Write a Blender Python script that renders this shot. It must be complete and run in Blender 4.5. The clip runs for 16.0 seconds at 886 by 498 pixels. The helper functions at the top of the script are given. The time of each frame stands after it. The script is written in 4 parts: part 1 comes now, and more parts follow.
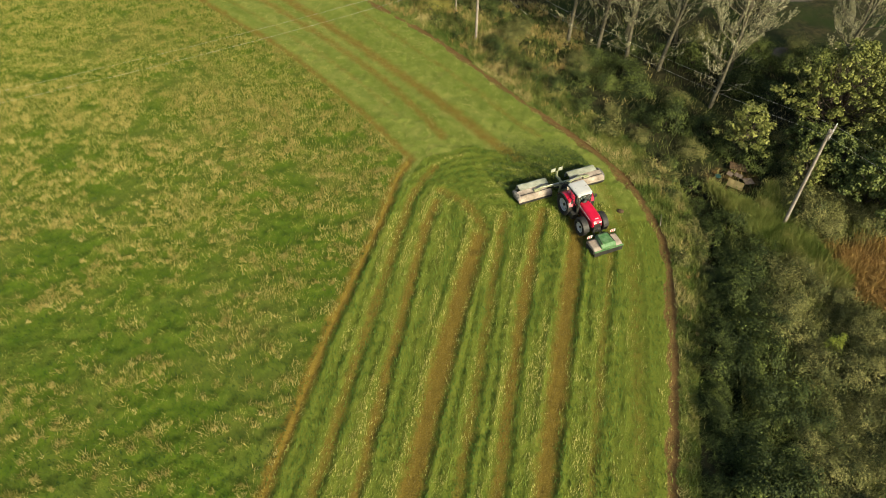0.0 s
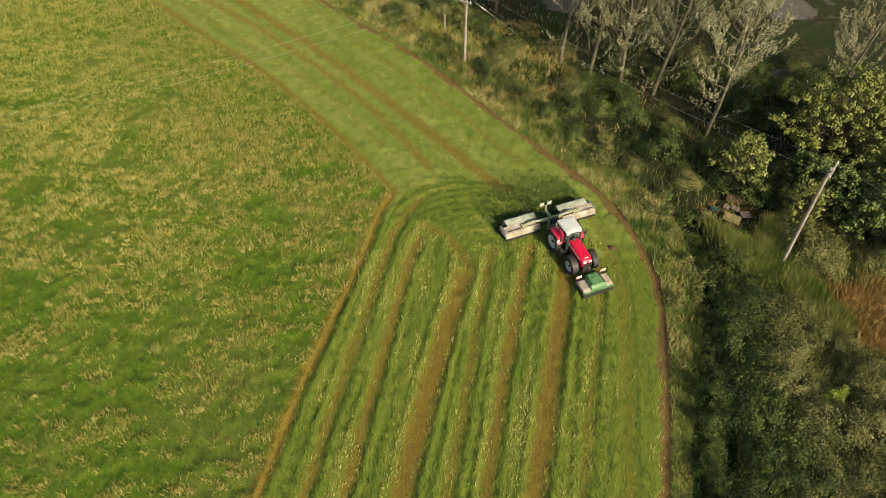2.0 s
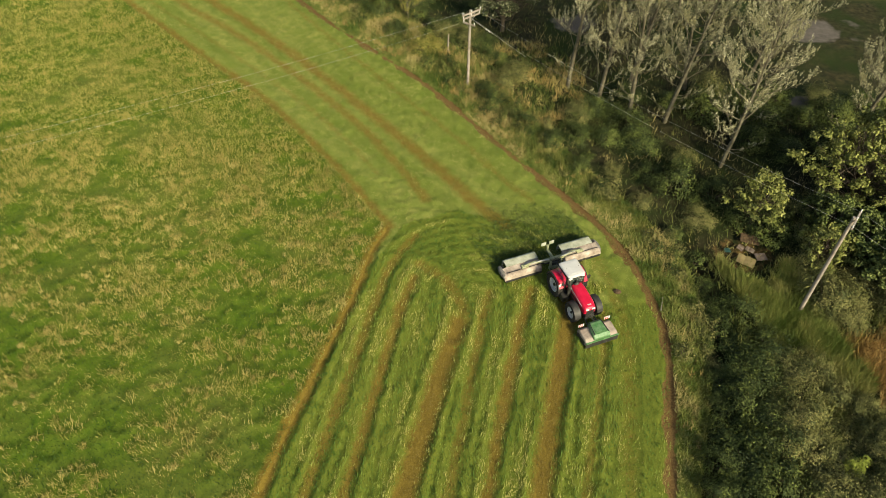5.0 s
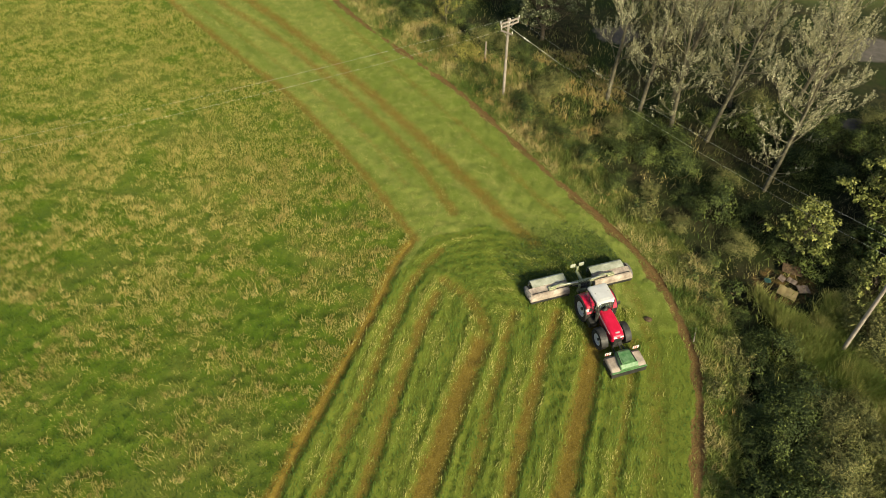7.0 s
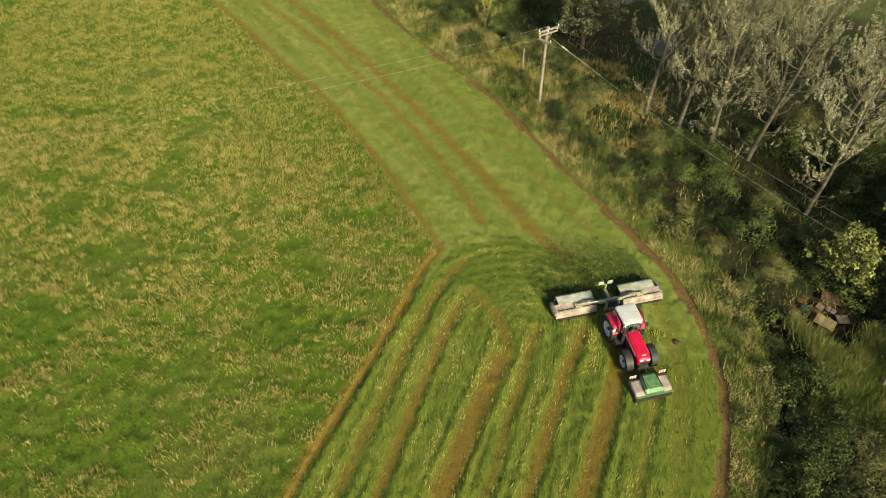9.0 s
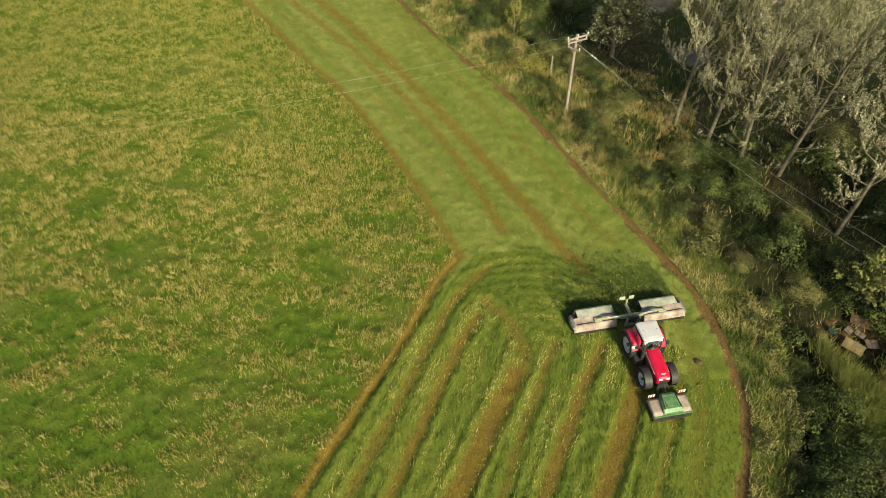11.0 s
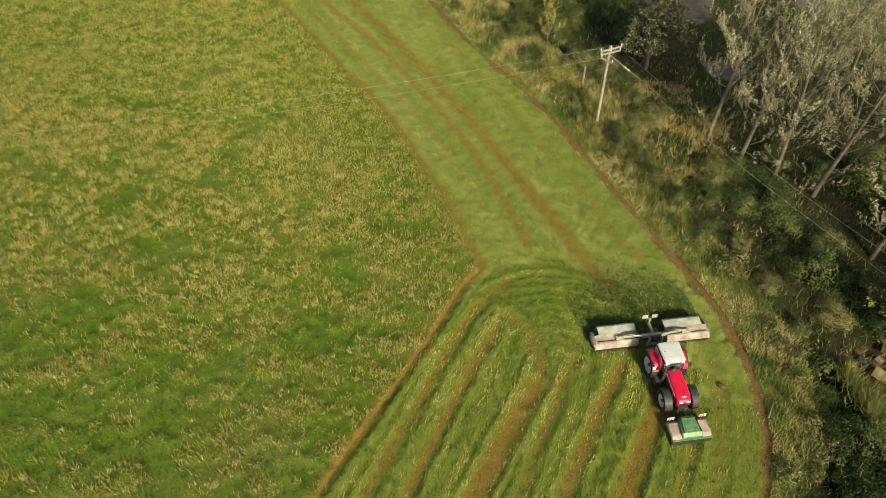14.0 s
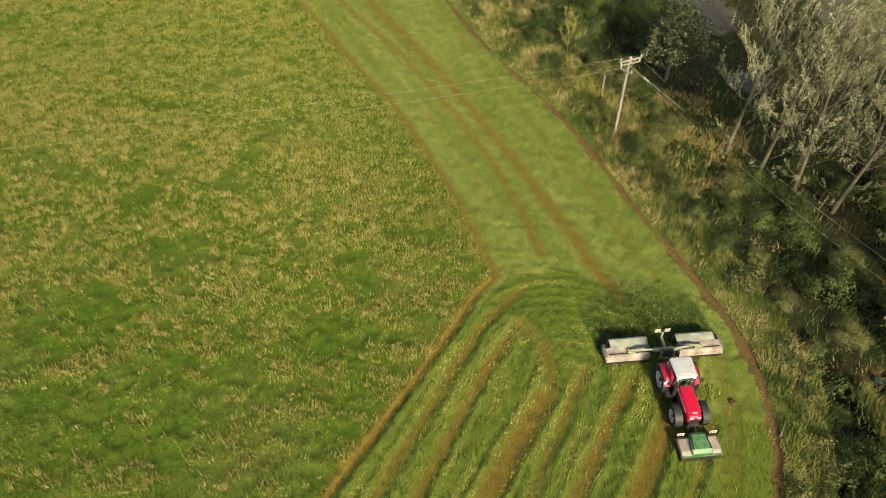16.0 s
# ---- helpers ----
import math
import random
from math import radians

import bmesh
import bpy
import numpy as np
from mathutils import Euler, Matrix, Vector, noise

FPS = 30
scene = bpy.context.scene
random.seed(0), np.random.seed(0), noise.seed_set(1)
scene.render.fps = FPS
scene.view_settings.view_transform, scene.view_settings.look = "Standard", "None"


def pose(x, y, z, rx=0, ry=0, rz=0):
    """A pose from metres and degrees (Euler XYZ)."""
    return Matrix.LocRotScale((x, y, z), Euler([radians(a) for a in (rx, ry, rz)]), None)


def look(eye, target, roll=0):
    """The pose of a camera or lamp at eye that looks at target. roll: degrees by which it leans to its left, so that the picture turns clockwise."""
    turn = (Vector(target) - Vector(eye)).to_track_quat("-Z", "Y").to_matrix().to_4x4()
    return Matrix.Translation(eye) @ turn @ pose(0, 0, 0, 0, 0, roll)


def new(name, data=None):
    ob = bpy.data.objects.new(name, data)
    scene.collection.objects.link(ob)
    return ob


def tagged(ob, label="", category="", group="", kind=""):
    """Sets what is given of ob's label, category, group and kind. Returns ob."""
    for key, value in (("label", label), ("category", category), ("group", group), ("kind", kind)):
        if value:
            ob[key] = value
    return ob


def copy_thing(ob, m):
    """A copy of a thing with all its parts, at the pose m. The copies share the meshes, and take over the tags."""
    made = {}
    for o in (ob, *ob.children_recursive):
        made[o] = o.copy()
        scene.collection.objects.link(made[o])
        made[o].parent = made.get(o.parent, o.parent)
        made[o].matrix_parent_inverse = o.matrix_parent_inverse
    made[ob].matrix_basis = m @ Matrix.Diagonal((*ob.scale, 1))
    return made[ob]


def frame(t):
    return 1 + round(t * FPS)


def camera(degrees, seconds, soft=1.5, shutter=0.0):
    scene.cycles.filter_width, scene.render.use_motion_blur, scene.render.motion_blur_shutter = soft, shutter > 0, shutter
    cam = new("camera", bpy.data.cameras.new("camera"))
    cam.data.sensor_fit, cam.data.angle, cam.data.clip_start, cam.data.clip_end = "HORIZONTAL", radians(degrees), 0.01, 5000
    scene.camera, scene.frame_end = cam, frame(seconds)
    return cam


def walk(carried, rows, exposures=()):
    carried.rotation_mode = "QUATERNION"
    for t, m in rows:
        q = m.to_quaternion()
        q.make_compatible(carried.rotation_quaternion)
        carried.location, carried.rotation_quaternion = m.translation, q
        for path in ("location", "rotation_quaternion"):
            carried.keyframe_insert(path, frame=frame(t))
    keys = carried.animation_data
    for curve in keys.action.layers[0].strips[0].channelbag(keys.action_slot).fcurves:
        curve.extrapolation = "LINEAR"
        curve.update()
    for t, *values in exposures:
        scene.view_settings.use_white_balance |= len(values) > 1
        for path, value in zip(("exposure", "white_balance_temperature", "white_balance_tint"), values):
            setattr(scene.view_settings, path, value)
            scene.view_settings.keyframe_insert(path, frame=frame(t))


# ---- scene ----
cam = camera(63.3, 16.0, 0.9)
PATH = [
    (0, (-0.073, -0.352, 41.558), (-0.083, 1.019, 40.102), 1.0),
    (0.5, (0.34, 0.644, 41.676), (0.324, 2.014, 40.219), 0.9),
    (1, (0.73, 1.8, 41.715), (0.715, 3.171, 40.258), 0.9),
    (1.5, (1.03, 2.709, 41.771), (1.014, 4.08, 40.315), 0.8),
    (2, (1.341, 3.677, 41.842), (1.325, 5.048, 40.386), 0.7),
    (2.5, (1.612, 4.595, 41.876), (1.595, 5.967, 40.42), 0.7),
    (3, (1.866, 5.458, 41.886), (1.845, 6.83, 40.431), 0.6),
    (3.5, (2.073, 6.306, 41.908), (2.043, 7.676, 40.451), 0.5),
    (4, (2.223, 7.018, 41.958), (2.186, 8.386, 40.5), 0.6),
    (6.3, (2.882, 9.656, 41.545), (2.785, 11.021, 40.086), 0.2),
    (6.5, (2.942, 9.912, 41.51), (2.832, 11.275, 40.051), 0.2),
    (7, (3.118, 10.336, 41.373), (2.971, 11.696, 39.914), 0.1),
    (7.5, (3.256, 10.687, 41.257), (3.079, 12.043, 39.797), 0.0),
    (8, (3.38, 11.011, 41.216), (3.174, 12.363, 39.757), -0.1),
    (8.5, (3.517, 11.293, 41.155), (3.289, 12.643, 39.697), -0.2),
    (9, (3.575, 11.525, 41.131), (3.334, 12.875, 39.675), -0.2),
    (11.5, (3.83, 12.554, 41.053), (3.505, 13.889, 39.6), -0.4),
    (12, (3.885, 12.741, 41.07), (3.545, 14.073, 39.617), -0.5),
    (12.5, (3.944, 12.859, 41.103), (3.593, 14.188, 39.651), -0.5),
    (13, (3.977, 12.981, 41.131), (3.614, 14.307, 39.678), -0.5),
    (13.5, (4.007, 13.065, 41.197), (3.633, 14.388, 39.745), -0.5),
    (14, (4.073, 13.148, 41.273), (3.687, 14.469, 39.821), -0.5),
    (14.5, (4.12, 13.21, 41.324), (3.722, 14.529, 39.874), -0.5),
    (15, (4.186, 13.322, 41.456), (3.776, 14.637, 40.006), -0.5),
    (15.5, (4.25, 13.41, 41.606), (3.827, 14.721, 40.156), -0.6),
    (16, (4.285, 13.492, 41.708), (3.851, 14.801, 40.259), -0.6),
]
EXPOSURE, KELVIN, TINT = 0.76, 6800, 5
walk(cam, [(t, look(eye, target, roll)) for t, eye, target, roll in PATH], [(0, EXPOSURE, KELVIN, TINT), (16, EXPOSURE, KELVIN, TINT)])

# ---- light ----
SUN_EL, SUN_AZ = radians(30), math.atan2(0.55, -0.83)
world = bpy.data.worlds.new("world")
scene.world = world
world.use_nodes = True
wn = world.node_tree
sky = wn.nodes.new("ShaderNodeTexSky")
sky.sky_type, sky.sun_disc = "NISHITA", False
sky.sun_elevation, sky.sun_rotation = SUN_EL, SUN_AZ
sky.air_density, sky.dust_density = 1.0, 2.5
wn.links.new(sky.outputs[0], wn.nodes["Background"].inputs[0])
wn.nodes["Background"].inputs[1].default_value = 0.085
sun = new("sun", bpy.data.lights.new("sun", "SUN"))
sun.data.energy, sun.data.angle, sun.data.color = 4.5, radians(8.0), (1.0, 0.89, 0.63)
toward = Vector((math.sin(SUN_AZ) * math.cos(SUN_EL), math.cos(SUN_AZ) * math.cos(SUN_EL), math.sin(SUN_EL)))
sun.matrix_world = look(toward * 300, (0, 0, 0))

# ---- materials ----


class Net:
    """Short hand for the nodes of one material."""

    def __init__(self, name, rough=0.7, metal=0.0, spec=0.3):
        self.m = bpy.data.materials.new(name)
        self.m.use_nodes = True
        self.t = self.m.node_tree
        self.b = self.t.nodes["Principled BSDF"]
        self.b.inputs["Roughness"].default_value = rough
        self.b.inputs["Metallic"].default_value = metal
        self.b.inputs["Specular IOR Level"].default_value = spec
        self.where = self.t.nodes.new("ShaderNodeTexCoord").outputs["Object"]

    def put(self, socket, value):
        if isinstance(value, bpy.types.NodeSocket):
            self.t.links.new(value, socket)
        elif isinstance(value, tuple) and len(value) == 3:
            socket.default_value = (*value, 1)
        else:
            socket.default_value = value

    def noise(self, scale, detail=3.0, rough=0.6, stretch=None):
        n = self.t.nodes.new("ShaderNodeTexNoise")
        n.inputs["Scale"].default_value, n.inputs["Detail"].default_value, n.inputs["Roughness"].default_value = scale, detail, rough
        source = self.where
        if stretch:
            mp = self.t.nodes.new("ShaderNodeMapping")
            mp.inputs["Scale"].default_value = stretch
            self.t.links.new(source, mp.inputs["Vector"])
            source = mp.outputs[0]
        self.t.links.new(source, n.inputs["Vector"])
        return n.outputs["Fac"]

    def span(self, value, lo, hi, a=0.0, b=1.0):
        n = self.t.nodes.new("ShaderNodeMapRange")
        n.inputs[1].default_value, n.inputs[2].default_value, n.inputs[3].default_value, n.inputs[4].default_value = lo, hi, a, b
        self.t.links.new(value, n.inputs[0])
        return n.outputs[0]

    def mix(self, fac, a, b, mode="MIX"):
        n = self.t.nodes.new("ShaderNodeMix")
        n.data_type, n.blend_type = "RGBA", mode
        self.put(n.inputs[0], fac), self.put(n.inputs[6], a), self.put(n.inputs[7], b)
        return n.outputs[2]

    def sum(self, a, b, op="ADD"):
        n = self.t.nodes.new("ShaderNodeMath")
        n.operation, n.use_clamp = op, True
        self.put(n.inputs[0], a), self.put(n.inputs[1], b)
        return n.outputs[0]

    def attr(self, name):
        n = self.t.nodes.new("ShaderNodeAttribute")
        n.attribute_name = name
        return n.outputs["Fac"]

    def island(self):
        return self.t.nodes.new("ShaderNodeNewGeometry").outputs["Random Per Island"]

    def each(self):
        return self.t.nodes.new("ShaderNodeObjectInfo").outputs["Random"]

    def bump(self, value, strength=0.3, distance=0.02):
        n = self.t.nodes.new("ShaderNodeBump")
        n.inputs["Strength"].default_value, n.inputs["Distance"].default_value = strength, distance
        self.t.links.new(value, n.inputs["Height"])
        self.t.links.new(n.outputs[0], self.b.inputs["Normal"])

    def done(self, colour):
        self.put(self.b.inputs["Base Color"], colour)
        return self.m


def plain(name, a, b, scale=3.0, rough=0.6, metal=0.0, spec=0.4, bump=0.15, detail=5.0):
    n = Net(name, rough, metal, spec)
    v = n.noise(scale, detail)
    n.bump(n.noise(scale * 6), bump, 0.01)
    return n.done(n.mix(n.span(v, 0.35, 0.68), a, b))


def leafy(name, a, b, c, patch=0.12, rough=0.6, spec=0.25, thin=0.0, few=0.0):
    """Leaves or blades: two colours by leaf, a third in patches."""
    n = Net(name, rough, 0.0, spec)
    col = n.mix(n.span(n.island(), few, 1.0), a, b)
    col = n.mix(n.span(n.noise(patch, 3.0), 0.42, 0.68), col, c)
    if thin:
        tr = n.t.nodes.new("ShaderNodeBsdfTranslucent")
        ms = n.t.nodes.new("ShaderNodeMixShader")
        ms.inputs[0].default_value = thin
        n.put(tr.inputs["Color"], col)
        n.t.links.new(n.b.outputs[0], ms.inputs[1])
        n.t.links.new(tr.outputs[0], ms.inputs[2])
        n.t.links.new(ms.outputs[0], n.t.nodes["Material Output"].inputs["Surface"])
    return n.done(col)


def toned(name, low, mid, high, wide=0.17, rough=0.65, spec=0.2):
    """Blades whose colour runs over three tones, blade by blade and clump by clump."""
    n = Net(name, rough, 0.0, spec)
    t = n.sum(n.attr("tone"), n.span(n.island(), 0, 1, -wide, wide))
    return n.done(n.mix(n.span(t, 0.5, 1.0), n.mix(n.span(t, 0.0, 0.5), low, mid), high))


def ground_material():
    n = Net("field_ground", 0.95, 0.0, 0.1)
    fine, mid, big = n.noise(9.0, 4.0, 0.7), n.noise(1.6, 4.0, 0.65), n.noise(0.12, 3.0)
    uncut = n.mix(n.span(mid, 0.35, 0.65), (0.046, 0.088, 0.008), (0.090, 0.130, 0.014))
    uncut = n.mix(n.span(big, 0.45, 0.65, 0, 0.6), uncut, (0.120, 0.130, 0.030))
    mown = n.mix(n.sum(n.span(fine, 0.3, 0.7, 0, 0.5), n.span(n.attr("streak"), 0, 1, 0, 0.6)), (0.048, 0.082, 0.009), (0.150, 0.168, 0.029))
    mown = n.mix(n.span(big, 0.35, 0.7, 0, 0.55), mown, (0.144, 0.158, 0.026))
    mown = n.mix(n.span(n.attr("headland"), 0, 1, 0, 0.75), mown, n.mix(n.sum(n.span(fine, 0.3, 0.7, 0, 0.35), n.span(n.attr("mottle"), 0, 1, 0, 0.65)), (0.100, 0.146, 0.024), (0.258, 0.262, 0.075)))
    mown = n.mix(n.span(n.attr("band"), 0.35, 0.75, 0, 0.55), mown, (0.098, 0.134, 0.020))
    mown = n.mix(n.span(n.noise(1.1, 3.0), 0.45, 0.7, 0, 0.45), mown, (0.070, 0.112, 0.014))
    mown = n.mix(n.span(n.attr("tramped"), 0, 1, 0, 0.7), mown, n.mix(n.span(fine, 0.3, 0.7), (0.070, 0.098, 0.013), (0.128, 0.148, 0.024)))
    dry_col = n.mix(n.span(fine, 0.3, 0.7), (0.100, 0.066, 0.011), (0.195, 0.140, 0.029))
    dry = n.sum(n.attr("dry"), n.span(mid, 0.3, 0.7, -0.22, 0.22))
    dry = n.span(dry, 0.18, 0.88, 0, 0.94)
    col = n.mix(n.attr("mown"), uncut, mown)
    col = n.mix(dry, col, dry_col)
    verge = n.mix(n.span(mid, 0.35, 0.65), (0.065, 0.092, 0.016), (0.165, 0.162, 0.045))
    col = n.mix(n.attr("verge"), col, verge)
    # woodland floor: the trees' shade is put into these near-black colours
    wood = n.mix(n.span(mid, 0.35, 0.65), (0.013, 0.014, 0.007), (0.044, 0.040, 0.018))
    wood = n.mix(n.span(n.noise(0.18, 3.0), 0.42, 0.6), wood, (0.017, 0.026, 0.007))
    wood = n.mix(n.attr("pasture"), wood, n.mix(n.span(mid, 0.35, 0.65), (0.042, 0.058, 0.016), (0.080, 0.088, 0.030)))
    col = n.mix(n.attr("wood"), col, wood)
    bare = n.mix(n.span(mid, 0.3, 0.7), (0.075, 0.067, 0.058), (0.115, 0.102, 0.090))
    col = n.mix(n.span(n.sum(n.attr("bare"), n.span(n.noise(0.3, 4.0), 0.3, 0.7, -0.3, 0.3)), 0.4, 0.6), col, bare)
    soil = n.mix(n.span(fine, 0.3, 0.7), (0.062, 0.036, 0.014), (0.180, 0.114, 0.044))
    col = n.mix(n.span(n.sum(n.attr("soil"), n.span(mid, 0.3, 0.7, -0.25, 0.25)), 0.3, 0.6), col, soil)
    n.bump(fine, 0.6, 0.06)
    return n.done(col)


M_GROUND = ground_material()
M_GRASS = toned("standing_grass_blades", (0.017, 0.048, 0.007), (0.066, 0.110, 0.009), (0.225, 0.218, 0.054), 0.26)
M_SEED = toned("golden_seed_heads", (0.165, 0.160, 0.036), (0.275, 0.245, 0.070), (0.400, 0.345, 0.135))
M_MOWN = toned("cut_grass", (0.054, 0.106, 0.013), (0.140, 0.188, 0.028), (0.310, 0.292, 0.084))
M_SHADOW_BLADES = leafy("shadow_blades", (0.026, 0.054, 0.012), (0.066, 0.100, 0.022), (0.050, 0.078, 0.016), 0.8)
M_DRY = leafy("dry_thatch", (0.100, 0.066, 0.012), (0.222, 0.162, 0.037), (0.162, 0.119, 0.025), 0.6)
M_VERGE = toned("rough_verge_grass", (0.038, 0.072, 0.012), (0.160, 0.170, 0.044), (0.400, 0.325, 0.140))
M_TUSSOCK = leafy("tan_tussock_grass", (0.190, 0.150, 0.050), (0.400, 0.320, 0.140), (0.300, 0.200, 0.070), 0.35)
M_PALE = toned("paler_cut_grass", (0.088, 0.138, 0.020), (0.198, 0.226, 0.047), (0.310, 0.294, 0.095))
M_STRIP = toned("margin_grass_blades", (0.058, 0.104, 0.016), (0.185, 0.204, 0.052), (0.400, 0.335, 0.145))
M_WEED = leafy("rank_weed_stems", (0.040, 0.062, 0.011), (0.225, 0.215, 0.068), (0.120, 0.145, 0.028), 0.3)
M_SHADED_VERGE = leafy("shaded_verge_blades", (0.044, 0.084, 0.012), (0.140, 0.172, 0.036), (0.170, 0.158, 0.050), 0.4)
M_BRACKEN = leafy("brown_bracken", (0.130, 0.066, 0.015), (0.420, 0.265, 0.088), (0.170, 0.120, 0.034), 0.5)
M_POPLAR = leafy("silver_poplar_leaves", (0.088, 0.088, 0.036), (0.720, 0.690, 0.470), (0.190, 0.178, 0.080), 0.25, 0.55, 0.25, 0.08, 0.34)
M_SYCAMORE = leafy("green_maple_leaves", (0.060, 0.076, 0.017), (0.320, 0.325, 0.100), (0.130, 0.148, 0.034), 0.5, 0.6, 0.2, 0.1, 0.1)
M_DARKLEAF = leafy("dark_willow_leaves", (0.040, 0.050, 0.018), (0.300, 0.310, 0.190), (0.075, 0.086, 0.030), 0.3, 0.65, 0.2, 0.0, 0.5)
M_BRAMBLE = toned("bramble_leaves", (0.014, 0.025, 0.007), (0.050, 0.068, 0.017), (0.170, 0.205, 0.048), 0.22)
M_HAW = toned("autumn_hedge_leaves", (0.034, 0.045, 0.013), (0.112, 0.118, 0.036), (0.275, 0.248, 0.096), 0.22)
M_YELLOW = leafy("yellow_green_leaves", (0.110, 0.108, 0.022), (0.330, 0.300, 0.072), (0.190, 0.180, 0.036), 0.4)
M_LIME = leafy("lime_green_leaves", (0.110, 0.140, 0.016), (0.250, 0.280, 0.042), (0.160, 0.195, 0.026), 0.4)
M_DEEP = leafy("deep_green_leaves", (0.032, 0.052, 0.013), (0.210, 0.245, 0.068), (0.070, 0.092, 0.024), 0.4, 0.6, 0.2, 0.0, 0.15)
M_BARK = plain("grey_bark", (0.060, 0.054, 0.034), (0.165, 0.145, 0.095), 2.5, 0.9, bump=0.6)
M_TWIG = plain("brown_twigs", (0.055, 0.042, 0.028), (0.120, 0.095, 0.065), 4, 0.9)
M_POLE = plain("weathered_pole_wood", (0.180, 0.152, 0.128), (0.330, 0.285, 0.245), 1.5, 0.85, bump=0.4)
M_WIRE = plain("aluminium_wire", (0.42, 0.42, 0.40), (0.58, 0.58, 0.55), 2, 0.5, 0.3)
M_PORCELAIN = plain("white_porcelain", (0.55, 0.55, 0.53), (0.65, 0.65, 0.63), 5, 0.3)
M_GALV = plain("galvanised_steel", (0.28, 0.28, 0.27), (0.42, 0.42, 0.40), 6, 0.45, 0.7)
M_RED = plain("red_paint", (0.420, 0.005, 0.030), (0.500, 0.009, 0.045), 2.5, 0.32, spec=0.5, bump=0.02)
M_WHITE = plain("white_cab_roof", (0.44, 0.44, 0.44), (0.52, 0.52, 0.52), 2.0, 0.4, bump=0.03)
M_SILVER = plain("silver_stripe", (0.45, 0.43, 0.43), (0.55, 0.53, 0.53), 4.0, 0.4, bump=0.02)
M_RIM = plain("pale_grey_rim", (0.38, 0.38, 0.38), (0.62, 0.62, 0.61), 5.0, 0.5)
M_TYRE = plain("dusty_rubber", (0.010, 0.0095, 0.009), (0.032, 0.029, 0.025), 4.0, 0.9, bump=0.4)
M_BLACK = plain("black_plastic", (0.014, 0.014, 0.014), (0.040, 0.038, 0.035), 3.0, 0.55)
M_STEEL = plain("dark_greasy_steel", (0.030, 0.030, 0.028), (0.110, 0.105, 0.095), 5.0, 0.5, 0.5)
M_GREEN = plain("green_paint", (0.045, 0.145, 0.042), (0.140, 0.240, 0.120), 3.0, 0.4, bump=0.05)
M_ARM = plain("olive_dusty_paint", (0.190, 0.210, 0.110), (0.360, 0.360, 0.230), 4.0, 0.6)
M_DECK = plain("dusty_beige_mower_deck", (0.190, 0.150, 0.122), (0.440, 0.375, 0.320), 1.6, 0.75, bump=0.3)
M_FLAP = plain("pale_mower_cloth", (0.20, 0.215, 0.155), (0.40, 0.41, 0.34), 1.3, 0.8, bump=0.25)
M_SHIELD = plain("scuffed_grey_shield", (0.090, 0.085, 0.078), (0.270, 0.250, 0.225), 3.0, 0.7)
M_CLOD = plain("crumbly_soil", (0.035, 0.022, 0.012), (0.110, 0.070, 0.036), 6, 0.95, bump=0.8)
M_LAMP = plain("clear_lamp_glass", (0.75, 0.75, 0.72), (0.85, 0.85, 0.82), 4, 0.15)
M_SIGNRED = plain("red_reflective", (0.55, 0.03, 0.02), (0.62, 0.05, 0.03), 4, 0.4)
M_SEAT = plain("grey_seat_cloth", (0.05, 0.05, 0.05), (0.10, 0.10, 0.10), 8, 0.9)
M_BOARD = plain("pale_board", (0.085, 0.062, 0.050), (0.150, 0.115, 0.095), 3, 0.8)
M_SHEET = plain("yellow_sheet", (0.16, 0.122, 0.055), (0.21, 0.168, 0.080), 3, 0.7)
M_TEAL = plain("teal_tarpaulin", (0.012, 0.050, 0.046), (0.025, 0.080, 0.072), 3, 0.6)
_g = Net("cab_glass", 0.05, 0.0, 0.5)
_g.b.inputs["Transmission Weight"].default_value = 0.85
M_GLASS = _g.done((0.35, 0.42, 0.40))

# ---- building helpers ----


def part(name, bm, material, parent=None, label=""):
    """One mesh object from a bmesh, under a thing."""
    me = bpy.data.meshes.new(name)
    bm.to_mesh(me)
    bm.free()
    me.materials.append(material)
    ob = new(name, me)
    if parent:
        ob.parent = parent
    return tagged(ob, label)


def thing(name, m, label, category, group="", kind=""):
    ob = new(name)
    ob.matrix_world = m
    return tagged(ob, label, category, group, kind)


def box(bm, lo, hi, bevel=0.0, m=None):
    c, s = (Vector(lo) + Vector(hi)) / 2, Vector(hi) - Vector(lo)
    r = bmesh.ops.create_cube(bm, size=1.0, matrix=Matrix.Translation(c) @ Matrix.Diagonal((*s, 1)))
    vs = r["verts"]
    if bevel:
        es = list({e for v in vs for e in v.link_edges})
        got = bmesh.ops.bevel(bm, geom=es, offset=bevel, segments=2, affect="EDGES", profile=0.6)
        vs = list({v for f in got["faces"] for v in f.verts} | {v for v in vs if v.is_valid})
    if m is not None:
        bmesh.ops.transform(bm, matrix=m, verts=vs)
    return bm


def rod(bm, a, b, r, r2=None, sides=10):
    a, b = Vector(a), Vector(b)
    q = (b - a).to_track_quat("Z", "Y").to_matrix().to_4x4()
    bmesh.ops.create_cone(bm, cap_ends=True, segments=sides, radius1=r, radius2=r if r2 is None else r2, depth=(b - a).length,
                          matrix=Matrix.Translation((a + b) / 2) @ q)
    return bm


def loft(bm, rings):
    """Skin between closed rings of points, capped at both ends."""
    made = [[bm.verts.new(p) for p in ring] for ring in rings]
    k = len(made[0])
    for lower, upper in zip(made, made[1:]):
        for i in range(k):
            bm.faces.new((lower[i], lower[(i + 1) % k], upper[(i + 1) % k], upper[i]))
    bm.faces.new(made[0][::-1])
    bm.faces.new(made[-1])
